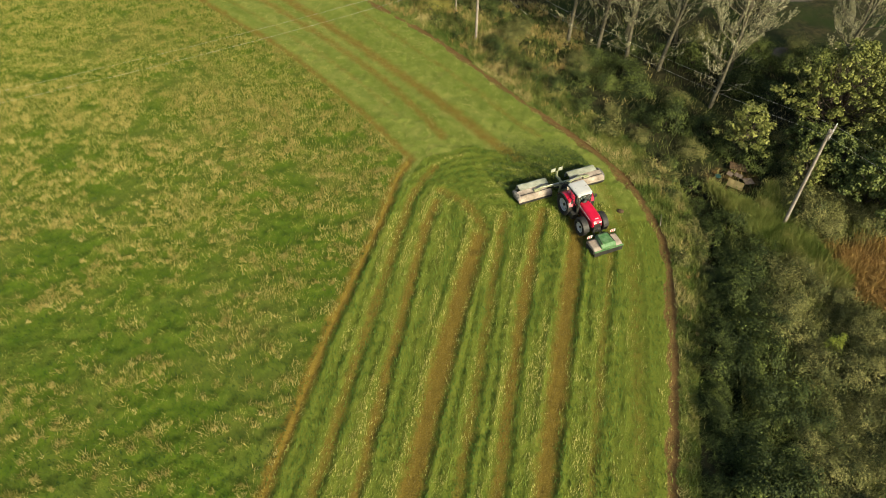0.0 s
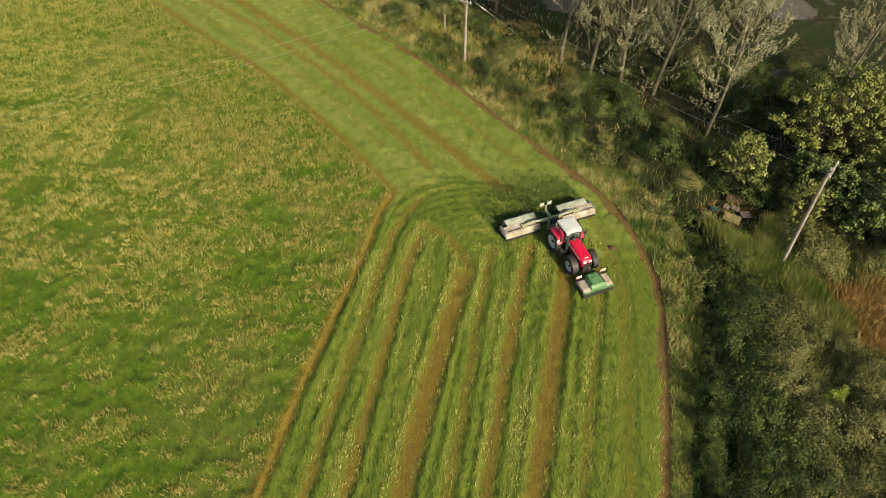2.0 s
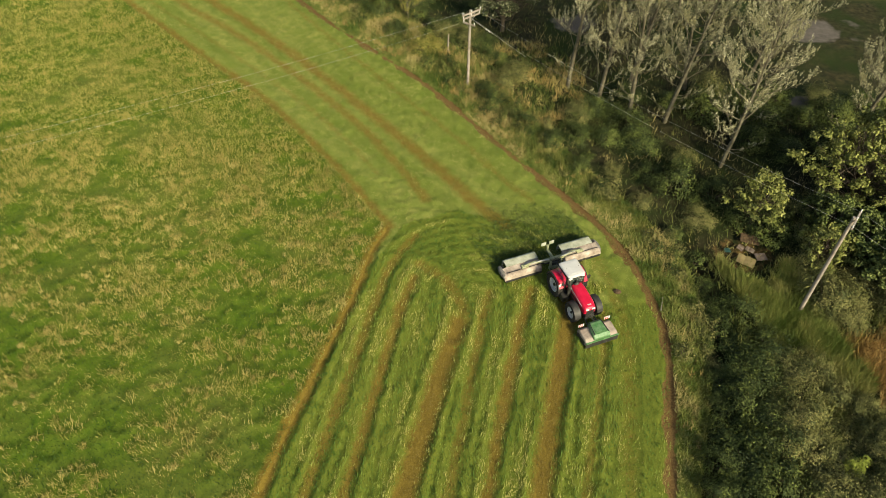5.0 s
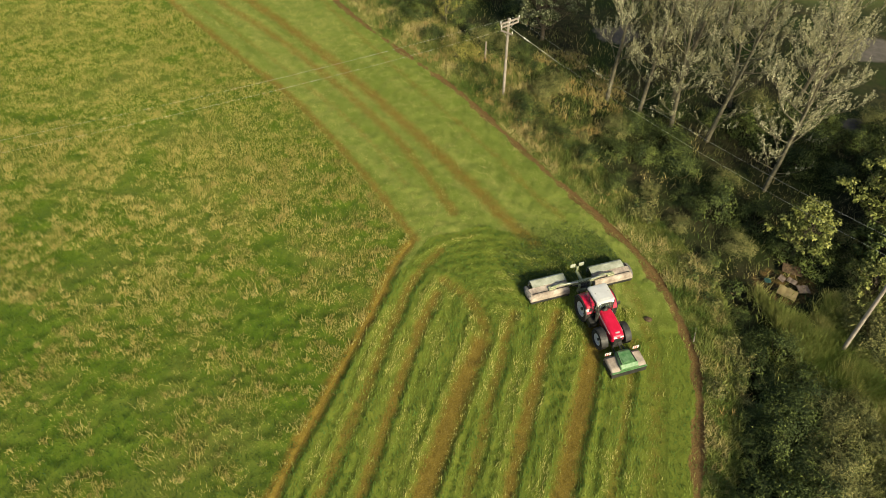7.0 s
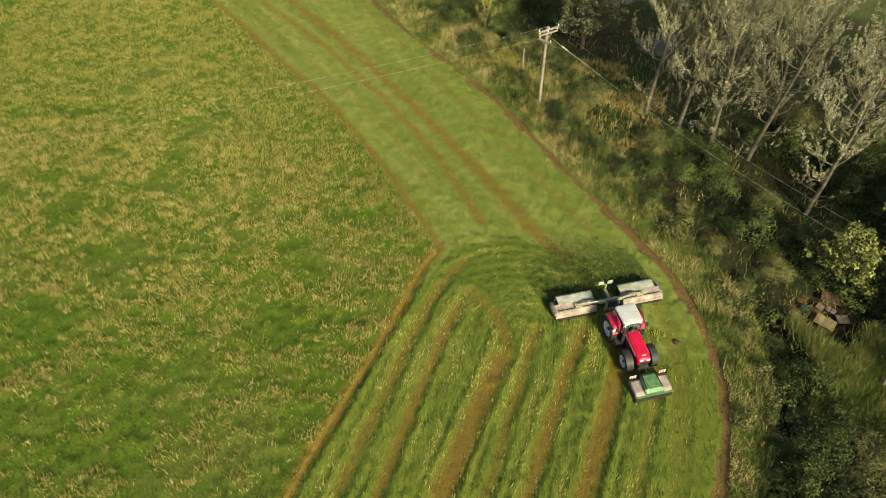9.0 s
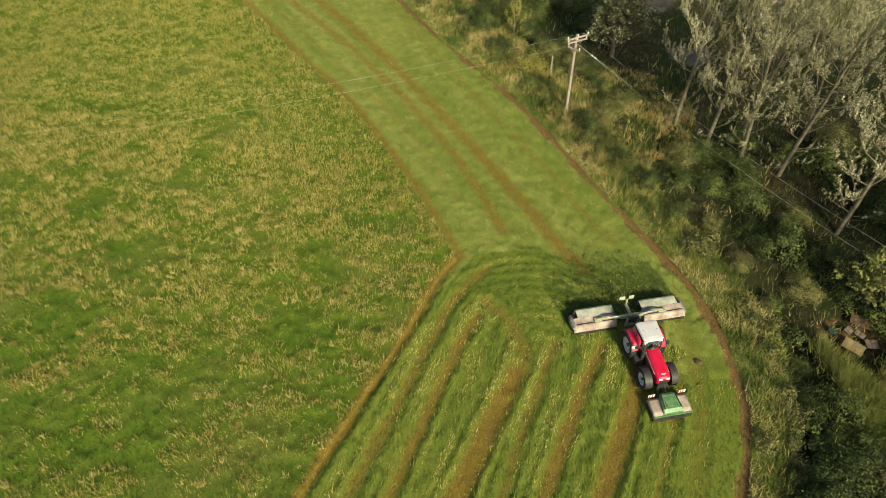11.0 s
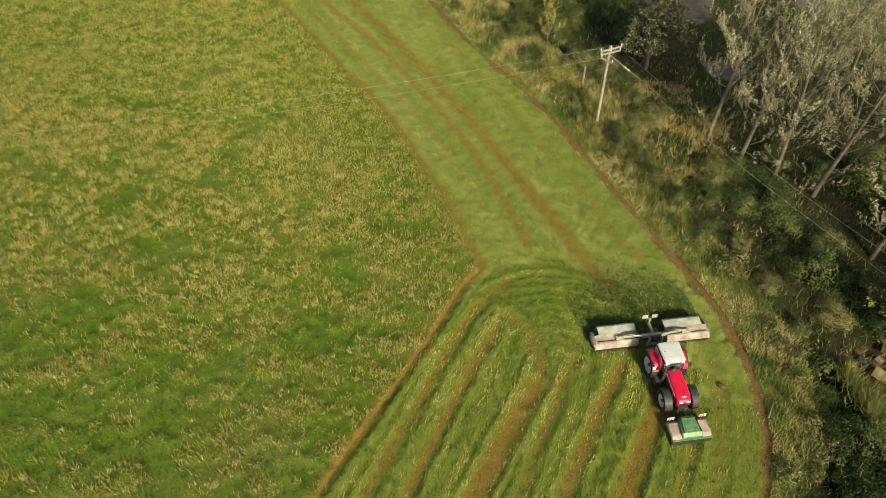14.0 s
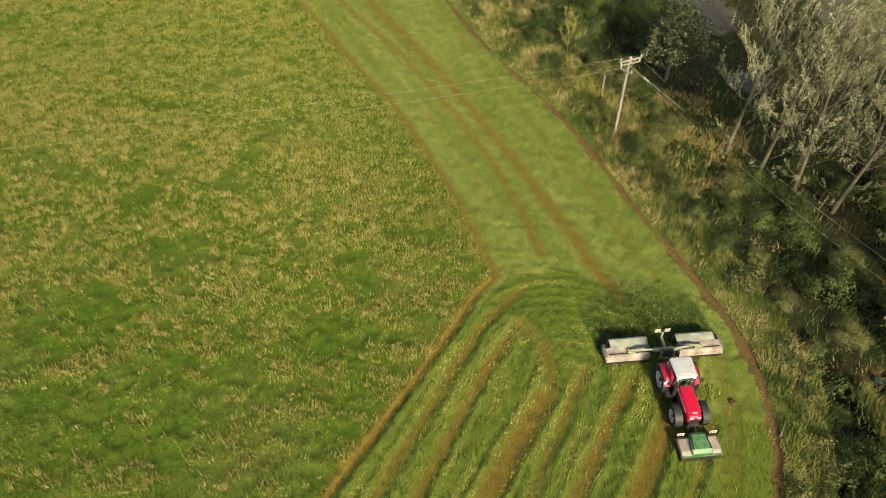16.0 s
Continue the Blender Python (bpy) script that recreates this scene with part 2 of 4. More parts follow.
    bmesh.ops.recalc_face_normals(bm, faces=bm.faces)
    return bm


def lathe_y(bm, profile, centre, n=36):
    """Turn a closed profile of (radius, y) round the y axis through centre."""
    cx, cy, cz = centre
    rings = []
    for i in range(n):
        a = 2 * math.pi * i / n
        rings.append([bm.verts.new((cx + r * math.cos(a), cy + y, cz + r * math.sin(a))) for r, y in profile])
    k = len(profile)
    for i in range(n):
        p, q = rings[i], rings[(i + 1) % n]
        for j in range(k):
            bm.faces.new((p[j], p[(j + 1) % k], q[(j + 1) % k], q[j]))
    bmesh.ops.recalc_face_normals(bm, faces=bm.faces)
    return bm


def raw(name, verts, faces, material, parent=None, smooth=False):
    """A mesh from arrays: verts n x 3, faces n x k."""
    me = bpy.data.meshes.new(name)
    verts, faces = np.asarray(verts, np.float32), np.asarray(faces, np.int32)
    n, k = faces.shape
    me.vertices.add(len(verts)), me.loops.add(n * k), me.polygons.add(n)
    me.vertices.foreach_set("co", verts.ravel())
    me.loops.foreach_set("vertex_index", faces.ravel())
    me.polygons.foreach_set("loop_start", np.arange(0, n * k, k, dtype=np.int32))
    me.polygons.foreach_set("use_smooth", np.full(n, smooth))
    me.update(calc_edges=True)
    me.materials.append(material)
    ob = new(name, me)
    if parent:
        ob.parent = parent
    return ob


RNG = np.random.default_rng(7)


def vnoise(x, y, scale, seed=0):
    """Smooth value noise, 0 to 1, of features about scale metres."""
    table = np.random.default_rng(seed + 100).random((256, 256))
    u, v = np.asarray(x) / scale + 1000, np.asarray(y) / scale + 1000
    i, j = np.floor(u).astype(int), np.floor(v).astype(int)
    f, g = u - i, v - j
    f, g = f * f * (3 - 2 * f), g * g * (3 - 2 * g)
    t = lambda a, b: table[a % 256, b % 256]
    return (t(i, j) * (1 - f) + t(i + 1, j) * f) * (1 - g) + (t(i, j + 1) * (1 - f) + t(i + 1, j + 1) * f) * g


def fractal(x, y, scale, seed=0):
    return (vnoise(x, y, scale, seed) + 0.5 * vnoise(x, y, scale / 2.1, seed + 1) + 0.25 * vnoise(x, y, scale / 4.3, seed + 2)) / 1.75


def inside(x, y, poly):
    x, y = np.asarray(x, float), np.asarray(y, float)
    hit = np.zeros(x.shape, bool)
    for (x0, y0), (x1, y1) in zip(poly, poly[1:] + poly[:1]):
        if y0 != y1:
            hit ^= ((y0 > y) != (y1 > y)) & (x < (x1 - x0) * (y - y0) / (y1 - y0) + x0)
    return hit


def to_line(x, y, line):
    """Distance to a polyline, the side (left positive) and the way of its nearest stretch."""
    best, side, way = np.full(np.shape(x), 1e9), np.zeros(np.shape(x)), np.zeros(np.shape(x))
    for (x0, y0), (x1, y1) in zip(line, line[1:]):
        dx, dy = x1 - x0, y1 - y0
        f = np.clip(((x - x0) * dx + (y - y0) * dy) / (dx * dx + dy * dy), 0, 1)
        d = np.hypot(x - x0 - f * dx, y - y0 - f * dy)
        near = d < best
        best = np.where(near, d, best)
        side = np.where(near, np.sign(dx * (y - y0) - dy * (x - x0)), side)
        way = np.where(near, math.atan2(dy, dx), way)
    return best, side, way


def smooth_line(line, rounds=2):
    for _ in range(rounds):
        out = [line[0]]
        for a, b in zip(line, line[1:]):
            out += [(0.75 * a[0] + 0.25 * b[0], 0.75 * a[1] + 0.25 * b[1]), (0.25 * a[0] + 0.75 * b[0], 0.25 * a[1] + 0.75 * b[1])]
        line = out + [line[-1]]
    return line


# ---- plan of the field ----
WEST_EDGE = [(-14.2, 0), (-12.3, 10), (-10.8, 18), (-9.0, 27.6), (-7.9, 32.8), (-6.4, 38.6), (-5.2, 44), (-4.7, 47), (-3.7, 49.5)]
NORTH_EDGE = [(-3.7, 49.5), (-7.6, 54.8), (-12.8, 61.3), (-18.5, 67.7), (-26, 74.2), (-37.7, 85.1), (-60, 106), (-100, 145)]
RUT = smooth_line([(11.2, 0), (12.4, 10), (13.8, 18.6), (15.3, 25), (16.3, 30.5), (17.2, 37), (17.4, 40), (16.9, 43.2), (15.9, 47), (14, 50.4),
                   (10.6, 54.8), (6, 60.3), (1.8, 65.9), (-2, 70.6), (-7.3, 75.9), (-14, 82.4), (-20.5, 90.4), (-36, 109), (-70, 150)], 1)
RUT = [(8.8, -20)] + RUT
HEDGE = [(12.8, 0), (14, 10), (15.5, 18), (17.0, 26), (19.2, 33), (20.8, 40), (20.3, 46.5), (17.4, 52.3), (13.4, 58), (10.2, 63), (7, 69.2), (4, 74.5),
         (-1.5, 80.5), (-9, 89), (-25, 108), (-60, 150)]
STRIPES = [  # centre line, half width, strength
    (WEST_EDGE, 0.42, 1.0),
    ([(-10, 8), (-7.7, 18.2), (-6.3, 27.5), (-4.3, 38.1), (-3.6, 43), (-2.6, 46.6), (-1.2, 48.8)], 0.36, 0.68),
    ([(-7.3, 8), (-5.2, 18.2), (-3.9, 27.5), (-2.3, 38.2), (-1.7, 42), (-1.0, 44.4)], 0.36, 0.78),
    ([(-4.2, 8), (-2.0, 18.2), (-0.3, 27.6), (1.5, 36.5), (2.6, 40.2)], 0.64, 1.0),
    ([(2.2, 39), (3.0, 40.9), (2.3, 42.9), (1.0, 44.6), (-0.6, 45.6)], 0.44, 0.62),
    ([(-1, 8), (0.9, 18.3), (2.4, 27.7), (3.9, 38.3), (4.7, 43)], 0.34, 0.62),
    ([(1.5, 8), (3.3, 18.4), (4.7, 27.7), (6.6, 38.4), (7.9, 43.6)], 0.40, 0.82),
    ([(4.2, 8), (6.0, 18.4), (7.9, 27.8), (9.7, 37.0), (10.6, 40.7), (11.2, 46.9)], 0.62, 1.0),
    ([(7.2, 8), (8.9, 18.5), (10.7, 27.9), (12.6, 37.0), (13.2, 41.5)], 0.30, 0.5),
    ([(10.5, 8), (12.0, 18.6), (13.6, 30.4), (14.7, 38.7), (14.2, 43.5), (13, 47.5)], 0.5, 0.34),
    ([(a + 0.27, b + 0.25) for a, b in NORTH_EDGE], 0.42, 0.74),
    ([(-58, 118), (-29.6, 87.6), (-20.2, 79.2), (-14.5, 73.5), (-7.8, 66.3), (-3.4, 61.4), (0.6, 56.7), (3.4, 53.2), (6.2, 50.2)], 0.58, 0.76),
    ([(-62, 114), (-32.8, 86.6), (-22.5, 78.5), (-15, 71.3), (-9.1, 65), (-5.1, 60.1), (-0.6, 53.2)], 0.46, 0.66),
    ([(-64, 112), (-35.4, 85.8), (-25.5, 77.5), (-15.4, 68.3), (-9.3, 62), (-5.1, 56.3)], 0.28, 0.40),
    ([(-25, 94), (-9, 74), (2.4, 61.1), (5.4, 56.7), (8.4, 53.4)], 0.34, 0.42),
]
STRIPES = [(smooth_line(([(l[0][0] - 6.0, -20)] if l[0][1] <= 8 else []) + l, 1), w, s) for l, w, s in STRIPES]
UNCUT = WEST_EDGE + NORTH_EDGE[1:] + [(-400, 145), (-400, -60), (-18, -60)]
EAST = HEDGE + [(400, 150), (400, -60), (10, -60)]
BARE = [((9, 96), 5.5), ((5, 101), 5), ((14.5, 83), 3.0), ((41, 83), 4), ((36, 68.5), 2.0), ((24, 101), 5)]
CLEARING = (25.0, 48.0)


TURN = (3.6, 42.5)  # the middle of the mower's turn


def rows(x, y):
    """Across and along the mown rows, and the way in which they run: straight, round the turn, and beside the north edge."""
    a0, a1 = math.atan2(9.8, 1.8), math.atan2(7.2, -6.7)
    dx, dy = x - TURN[0], y - TURN[1]
    r, th = np.hypot(dx, dy), np.arctan2(dy, dx)
    wob = (vnoise(x, y, 2.0, 71) - 0.5) * 2.4
    south = dy + wob * 0.6 < 0
    north = ~south & (r + wob > 9.2)
    across = np.where(south, dx * math.sin(a0) - dy * math.cos(a0), np.where(north, dx * math.sin(a1) - dy * math.cos(a1), -r))
    along = np.where(south, dx * math.cos(a0) + dy * math.sin(a0), np.where(north, dx * math.cos(a1) + dy * math.sin(a1), -th * 7))
    way = np.where(south, a0, np.where(north, a1, th + math.pi / 2))
    return across, along, way, north


def masks(x, y):
    out = {}
    cut = ~inside(x, y, UNCUT)
    rut, rut_side, _ = to_line(x, y, RUT)
    past_rut = (rut_side < 0)
    east = inside(x, y, EAST)
    out["mown"] = (cut & ~past_rut).astype(float)
    dry, swath, edge = np.zeros(np.shape(x)), np.zeros(np.shape(x)), np.zeros(np.shape(x))
    for line, half, strength in STRIPES:
        d, side, _ = to_line(x, y, line)
        d = d + (vnoise(x, y, 0.9, 5) - 0.5) * 0.22
        swath = np.maximum(swath, strength * np.exp(-((d - half - 0.38) / 0.24) ** 2) * np.where(side < 0, 1.0, 0.45) * (y < 47))
        # painted relief: lit flank left of each stripe, shadow line on its right
        edge = edge + side * strength * np.exp(-((d - half - 0.30) / 0.26) ** 2)
        dry = np.maximum(dry, strength * np.clip(1.30 - d / half * 0.75, 0, 1))
    out["dry"], out["swath"] = dry * (~past_rut), swath * (~past_rut)
    out["edge"] = edge * (~past_rut)
    across, along, _, north = rows(x, y)
    ridge = 0.5 + 0.5 * np.sin(across * 2 * math.pi / 0.85 + 7.0 * vnoise(across, along / 6, 1.7, 10))
    ridge = np.where(north, 0.5, ridge)
    out["tramped"] = np.clip((3.7 - rut + 1.2 * (vnoise(x, y, 2.5, 75) - 0.5)) / 0.8, 0, 1) * np.clip((47 - y) / 4, 0, 1)
    out["headland"] = north.astype(float)
    out["mottle"] = np.clip(0.5 + 1.3 * (fractal(x, y, 0.6, 37) - 0.5), 0, 1)
    out["band"] = vnoise(across, along / 14, 1.1, 77) * out["headland"]
    out["streak"] = np.clip(0.20 * ridge + 0.40 * vnoise(across, along / 7, 0.45, 11) + 0.28 * vnoise(across, along / 2, 0.3, 14) + 0.30 * vnoise(x, y, 0.3, 12) - 0.08, 0, 1)
    out["soil"] = np.clip(1.3 - np.abs(rut + (fractal(x, y, 1.3, 21) - 0.5) * 0.75) / (0.46 - 0.20 * np.clip((y - 52) / 25, 0, 1)), 0, 1)
    out["verge"] = (past_rut & ~east).astype(float)
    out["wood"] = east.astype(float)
    out["pasture"] = np.clip((y - 90 + 6 * (fractal(x, y, 8, 96) - 0.5)) / 4, 0, 1) * (x > 22) * east
    bare = np.zeros(np.shape(x))
    for (bx, by), r in BARE:
        bare = np.maximum(bare, np.clip(1.2 - np.hypot(x - bx, y - by) / r, 0, 1))
    out["bare"] = bare * east
    # clearing soil kept weak, so the floor's painted tree shade shows through
    cl = np.hypot((x - CLEARING[0]) / 2.2, (y - CLEARING[1]) / 1.6)
    out["soil"] = np.maximum(out["soil"], np.clip(1.4 - cl, 0, 0.40))
    return out


def lumps(x, y):
    """Uneven height of the standing grass, 0 to 1."""
    return 0.55 * vnoise(x, y, 0.65, 51) + 0.45 * vnoise(x, y, 1.5, 52)


def height(x, y, m):
    z = 0.10 * (fractal(x, y, 9, 31) - 0.5) + 0.34 * np.clip(lumps(x, y) - 0.34, 0, 1) * (1 - m["mown"]) * (1 - m["verge"]) * (1 - m["wood"])
    z = z + 0.20 * m["headland"] * m["mown"] * (1 - np.clip(m["dry"] * 1.5, 0, 1)) * (fractal(x, y, 0.9, 36) - 0.5)
    z = z + m["mown"] * ((m["streak"] - 0.5) * 0.19 * (1 - 0.8 * m["tramped"]) * (1 - 0.8 * np.clip(m["dry"] * 1.5, 0, 1)) - 0.10 * m["dry"] + 0.13 * m["swath"] + 0.06 * (vnoise(x, y, 0.5, 33) - 0.5))
    z = z - 0.11 * m["soil"]
    if np.ndim(m["mown"]) == 0 or np.min(m["mown"]) > 0.5:
        return z
    ditch = np.exp(-(to_line(x, y, DITCH)[0] / 0.8) ** 2) * np.clip((54 - y) / 6, 0, 1) * (1 - m["mown"])
    return z + m["wood"] * 0.5 * (fractal(x, y, 5, 34) - 0.5) - 0.9 * ditch


DITCH = [(14, 0), (16.6, 12), (18.4, 21.6), (19.7, 27.9), (21.2, 35.6), (22.0, 42), (21.2, 47), (19, 53)]


def ground():
    fx = np.concatenate([-np.geomspace(2500, 82, 20), np.arange(-80, -12, 0.28), np.arange(-12, 19, 0.13), np.arange(19, 42, 0.3), np.geomspace(44, 2500, 22)])
    fy = np.concatenate([-np.geomspace(2500, 20, 14), np.arange(-18, 12, 0.3), np.arange(12, 56, 0.17), np.arange(56, 98, 0.3), np.geomspace(99, 3000, 26)])
    gx, gy = np.meshgrid(fx, fy)
    x, y = gx.ravel(), gy.ravel()
    m = masks(x, y)
    z = height(x, y, m)
    nx, ny = len(fx), len(fy)
    i = (np.arange(ny - 1)[:, None] * nx + np.arange(nx - 1)[None]).ravel()
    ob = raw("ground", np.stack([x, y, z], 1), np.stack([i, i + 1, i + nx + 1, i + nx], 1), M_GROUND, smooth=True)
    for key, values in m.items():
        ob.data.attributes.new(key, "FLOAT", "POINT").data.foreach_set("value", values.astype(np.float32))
    return tagged(ob, "hay meadow with mown strips and a bare soil rut", "ground", kind="structure")


ground()

# ---- grass ----


def blades(name, x, y, z, h, w, material, label, lean=0.35, way=None, tone=None):
    """Single blades as slim triangles."""
    n = len(x)
    a = RNG.uniform(0, math.pi, n)
    t = RNG.uniform(0, 2 * math.pi, n) if way is None else way + RNG.normal(0, 0.35, n) + math.pi * (RNG.random(n) < 0.5)
    tilt = np.abs(RNG.normal(lean, lean * 0.45, n))
    base = np.stack([x, y, z], 1)
    side = np.stack([np.cos(a), np.sin(a), np.zeros(n)], 1) * (w / 2)[:, None]
    tip = base + np.stack([np.cos(t) * np.sin(tilt) * h, np.sin(t) * np.sin(tilt) * h, np.cos(tilt) * h], 1)
    v = np.stack([base - side, base + side, tip], 1).reshape(-1, 3)
    ob = raw(name, v, np.arange(3 * n).reshape(-1, 3), material)
    if tone is not None:
        ob.data.attributes.new("tone", "FLOAT", "POINT").data.foreach_set("value", np.repeat(np.clip(tone, 0, 1), 3).astype(np.float32))
    return tagged(ob, label, "grass", kind="stuff")


def sow(n, x0, x1, y0, y1, keep):
    x, y = RNG.uniform(x0, x1, n), RNG.uniform(y0, y1, n)
    k = keep(x, y)
    return x[k], y[k]


def golden(x, y):
    g = fractal(x, y, 7.0, 41) * 0.28 + fractal(x / 1.7, y, 1.7, 45) * 0.48 + vnoise(x / 1.4, y, 0.55, 48) * 0.24
    return np.clip((g - 0.442 + 0.018 + 0.030 * np.clip((48 - y) / 10, 0, 1) - 0.055 * np.clip((-15 - x) / 8, 0, 1) * np.clip((42 - y) / 8, 0, 1) + 0.12 * np.clip((y - 45) / 40, 0, 1) + 0.075 * np.clip((x + 30) / 15, 0, 1) * np.clip((y - 38) / 10, 0, 1)) * 13, 0, 1)


def near_more(x, y, full=34, gone=95):
    return np.clip((gone - y) / (gone - full), 0.12, 1)


def meadow():
    x, y = sow(640000, -82, -3, -16, 104, lambda x, y: inside(x, y, UNCUT) & (RNG.random(len(x)) < near_more(x, y, 40, 105)) & ((y > 12) | (x > -40)))
    n = len(x)
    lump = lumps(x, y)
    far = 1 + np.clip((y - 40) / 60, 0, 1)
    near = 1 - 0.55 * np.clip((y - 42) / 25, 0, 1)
    # shade of the hollows put into the tone: low spots darker, lumps paler
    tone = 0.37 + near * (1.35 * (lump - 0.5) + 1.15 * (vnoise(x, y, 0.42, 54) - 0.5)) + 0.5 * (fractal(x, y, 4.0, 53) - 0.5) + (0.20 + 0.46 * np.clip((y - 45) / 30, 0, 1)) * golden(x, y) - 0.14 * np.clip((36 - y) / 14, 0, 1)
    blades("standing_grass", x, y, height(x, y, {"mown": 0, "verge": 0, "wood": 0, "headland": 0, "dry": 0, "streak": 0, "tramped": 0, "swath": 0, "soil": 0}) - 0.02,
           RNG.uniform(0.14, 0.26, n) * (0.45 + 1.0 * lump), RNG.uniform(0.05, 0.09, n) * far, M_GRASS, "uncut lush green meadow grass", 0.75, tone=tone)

    def keep(x, y):
        return inside(x, y, UNCUT) & (RNG.random(len(x)) < near_more(x, y, 60, 170) * golden(x, y)) & ((y > 12) | (x > -40))
    x, y = sow(30000, -82, -3, -16, 104, keep)
    g = golden(x, y)
    big = RNG.uniform(0.6, 1.25, len(x)) * np.where(y > 60, 0.8, 1)
    size = (RNG.integers(14, 44, len(x)) * (0.5 + 0.6 * g) * big).astype(int)
    rep = lambda q: np.repeat(q, size)
    tall, wide, shade = rep(big), rep(RNG.uniform(0.09, 0.25, len(x)) * big * (1 + np.clip((y - 45) / 30, 0, 1.2))), rep(0.5 - 0.28 * np.clip((y - 48) / 25, 0, 1) + RNG.uniform(-0.36, 0.36, len(x)) * (1 - 0.6 * np.clip((y - 45) / 30, 0, 1)))
    x, y = rep(x), rep(y)
    n = len(x)
    x, y = x + RNG.normal(0, 1, n) * wide * 1.25, y + RNG.normal(0, 1, n) * wide
    k = inside(x, y, UNCUT)
    x, y, tall, shade = x[k], y[k], tall[k], shade[k]
    n = len(x)
    far = 1 + np.clip((y - 40) / 60, 0, 1)
    blades("seed_grass", x, y, 0.3 * np.clip(lumps(x, y) - 0.34, 0, 1), RNG.uniform(0.24, 0.50, n) * tall, RNG.uniform(0.024, 0.043, n) * (0.55 + 0.45 * far), M_SEED,
           "golden ripe seed heads standing in the meadow", 0.38, tone=shade + RNG.normal(0, 0.12, n))


def mown_part():
    field = WEST_EDGE + NORTH_EDGE[1:] + RUT[::-1] + [(9, -16), (-17.2, -16)]
    x, y = sow(1500000, -45, 18, -16, 95, lambda x, y: inside(x, y, field) & (RNG.random(len(x)) < near_more(x, y, 80, 150)))
    m = masks(x, y)
    chance = RNG.random(len(x))
    k = (chance > m["dry"] * 1.02) & (chance[::-1] < (0.45 + 0.55 * m["streak"]) * (1 - 0.55 * m["tramped"]))
    dry = ~k & (chance < m["dry"] * 0.8)
    xd, yd, md_ = x[dry], y[dry], {q: v[dry] for q, v in m.items()}
    x, y, m = x[k], y[k], {q: v[k] for q, v in m.items()}
    n = len(x)
    z, (across, along, way, north) = height(x, y, m) - 0.01, rows(x, y)
    h, w = RNG.uniform(0.12, 0.32, n) * np.where(north, 0.72, 1), RNG.uniform(0.035, 0.075, n) * np.where(north, 0.6, 1)
    combed = 0.50 * vnoise(across, along / 9, 0.55, 15) + 0.30 * vnoise(across, along / 1.2, 0.4, 16) + 0.20 * vnoise(x, y, 0.45, 17)
    # edge lightens or darkens blades like sun and shadow along the stripes
    tone = 0.40 + 2.5 * (combed - 0.5) + 0.38 * m["edge"] + 0.28 * np.clip(m["dry"] * 1.4, 0, 1) + 0.25 * (fractal(x, y, 7, 18) - 0.5)
    mottled = 0.38 + 1.9 * (fractal(x, y, 0.5, 37) - 0.5) + 0.55 * (vnoise(across, along / 3, 0.5, 40) - 0.5) + 0.30 * (fractal(x, y, 5, 38) - 0.5) + 0.20 * (vnoise(across, along / 9, 1.2, 39) - 0.5) + 0.2 * np.clip(m["dry"] * 1.4, 0, 1)
    for k, mat, name, label, tn in ((~north, M_MOWN, "mown_grass", "freshly mown green grass lying in rows", tone), (north, M_PALE, "pale_mown_grass", "paler mown grass on the headland", mottled)):
        blades(name, x[k], y[k], z[k], h[k], w[k], mat, label, 1.18, way[k], tn[k])

    x, y = xd, yd
    n = len(x)
    blades("dry_stubble", x, y, height(x, y, md_) - 0.01, RNG.uniform(0.06, 0.16, n), RNG.uniform(0.03, 0.06, n), M_DRY,
           "brown dry thatch left in the mower tracks", 0.9, rows(x, y)[2])


def verge_part():
    def keep(x, y):
        d, side, _ = to_line(x, y, RUT)
        inner = (side < 0) & (d > 0.3)
        _, hs, _ = to_line(x, y, HEDGE)
        return inner & ((hs > 0) | (RNG.random(len(x)) < 0.06) | ((((x - 8.5) / 6) ** 2 + ((y - 72) / 7) ** 2 < 1) & (RNG.random(len(x)) < 0.45))) & (RNG.random(len(x)) < near_more(x, y, 60, 140))
    x, y = sow(1150000, -25, 34, -14, 100, keep)
    n = len(x)
    tall = (0.15 + 1.4 * fractal(x, y, 1.1, 61)) * np.clip(0.35 + to_line(x, y, RUT)[0] / 2.2, 0, 1)
    h, w = RNG.uniform(0.35, 0.95, n) * tall, RNG.uniform(0.03, 0.06, n)
    tone = 0.45 + 2.0 * (fractal(x, y, 1.7, 65) - 0.5) + 0.5 * (vnoise(x, y, 0.35, 66) - 0.5)
    # the hedge's shade on the verge, put into darker blade colours
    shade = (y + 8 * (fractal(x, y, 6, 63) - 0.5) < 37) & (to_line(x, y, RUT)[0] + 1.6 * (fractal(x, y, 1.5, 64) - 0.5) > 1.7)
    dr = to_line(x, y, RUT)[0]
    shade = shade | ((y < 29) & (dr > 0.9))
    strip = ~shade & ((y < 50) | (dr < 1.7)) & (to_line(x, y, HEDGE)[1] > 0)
    for k, mat, name, label in ((strip, M_STRIP, "margin_grass", "pale green tall grass beside the soil rut"), (shade, M_SHADED_VERGE, "shaded_verge_grass", "rank grass beside the ditch, coloured dark for the hedge's shade"), (~shade & ~strip, M_VERGE, "verge_grass", "rank rough grass on the field margin")):
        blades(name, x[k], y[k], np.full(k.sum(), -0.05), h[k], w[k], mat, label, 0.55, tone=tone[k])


def dry_tufts():
    def keep(x, y):
        d, side, _ = to_line(x, y, RUT)
        _, hs, _ = to_line(x, y, HEDGE)
        rough = ((x - 7.5) / 7) ** 2 + ((y - 71) / 8) ** 2 < 1
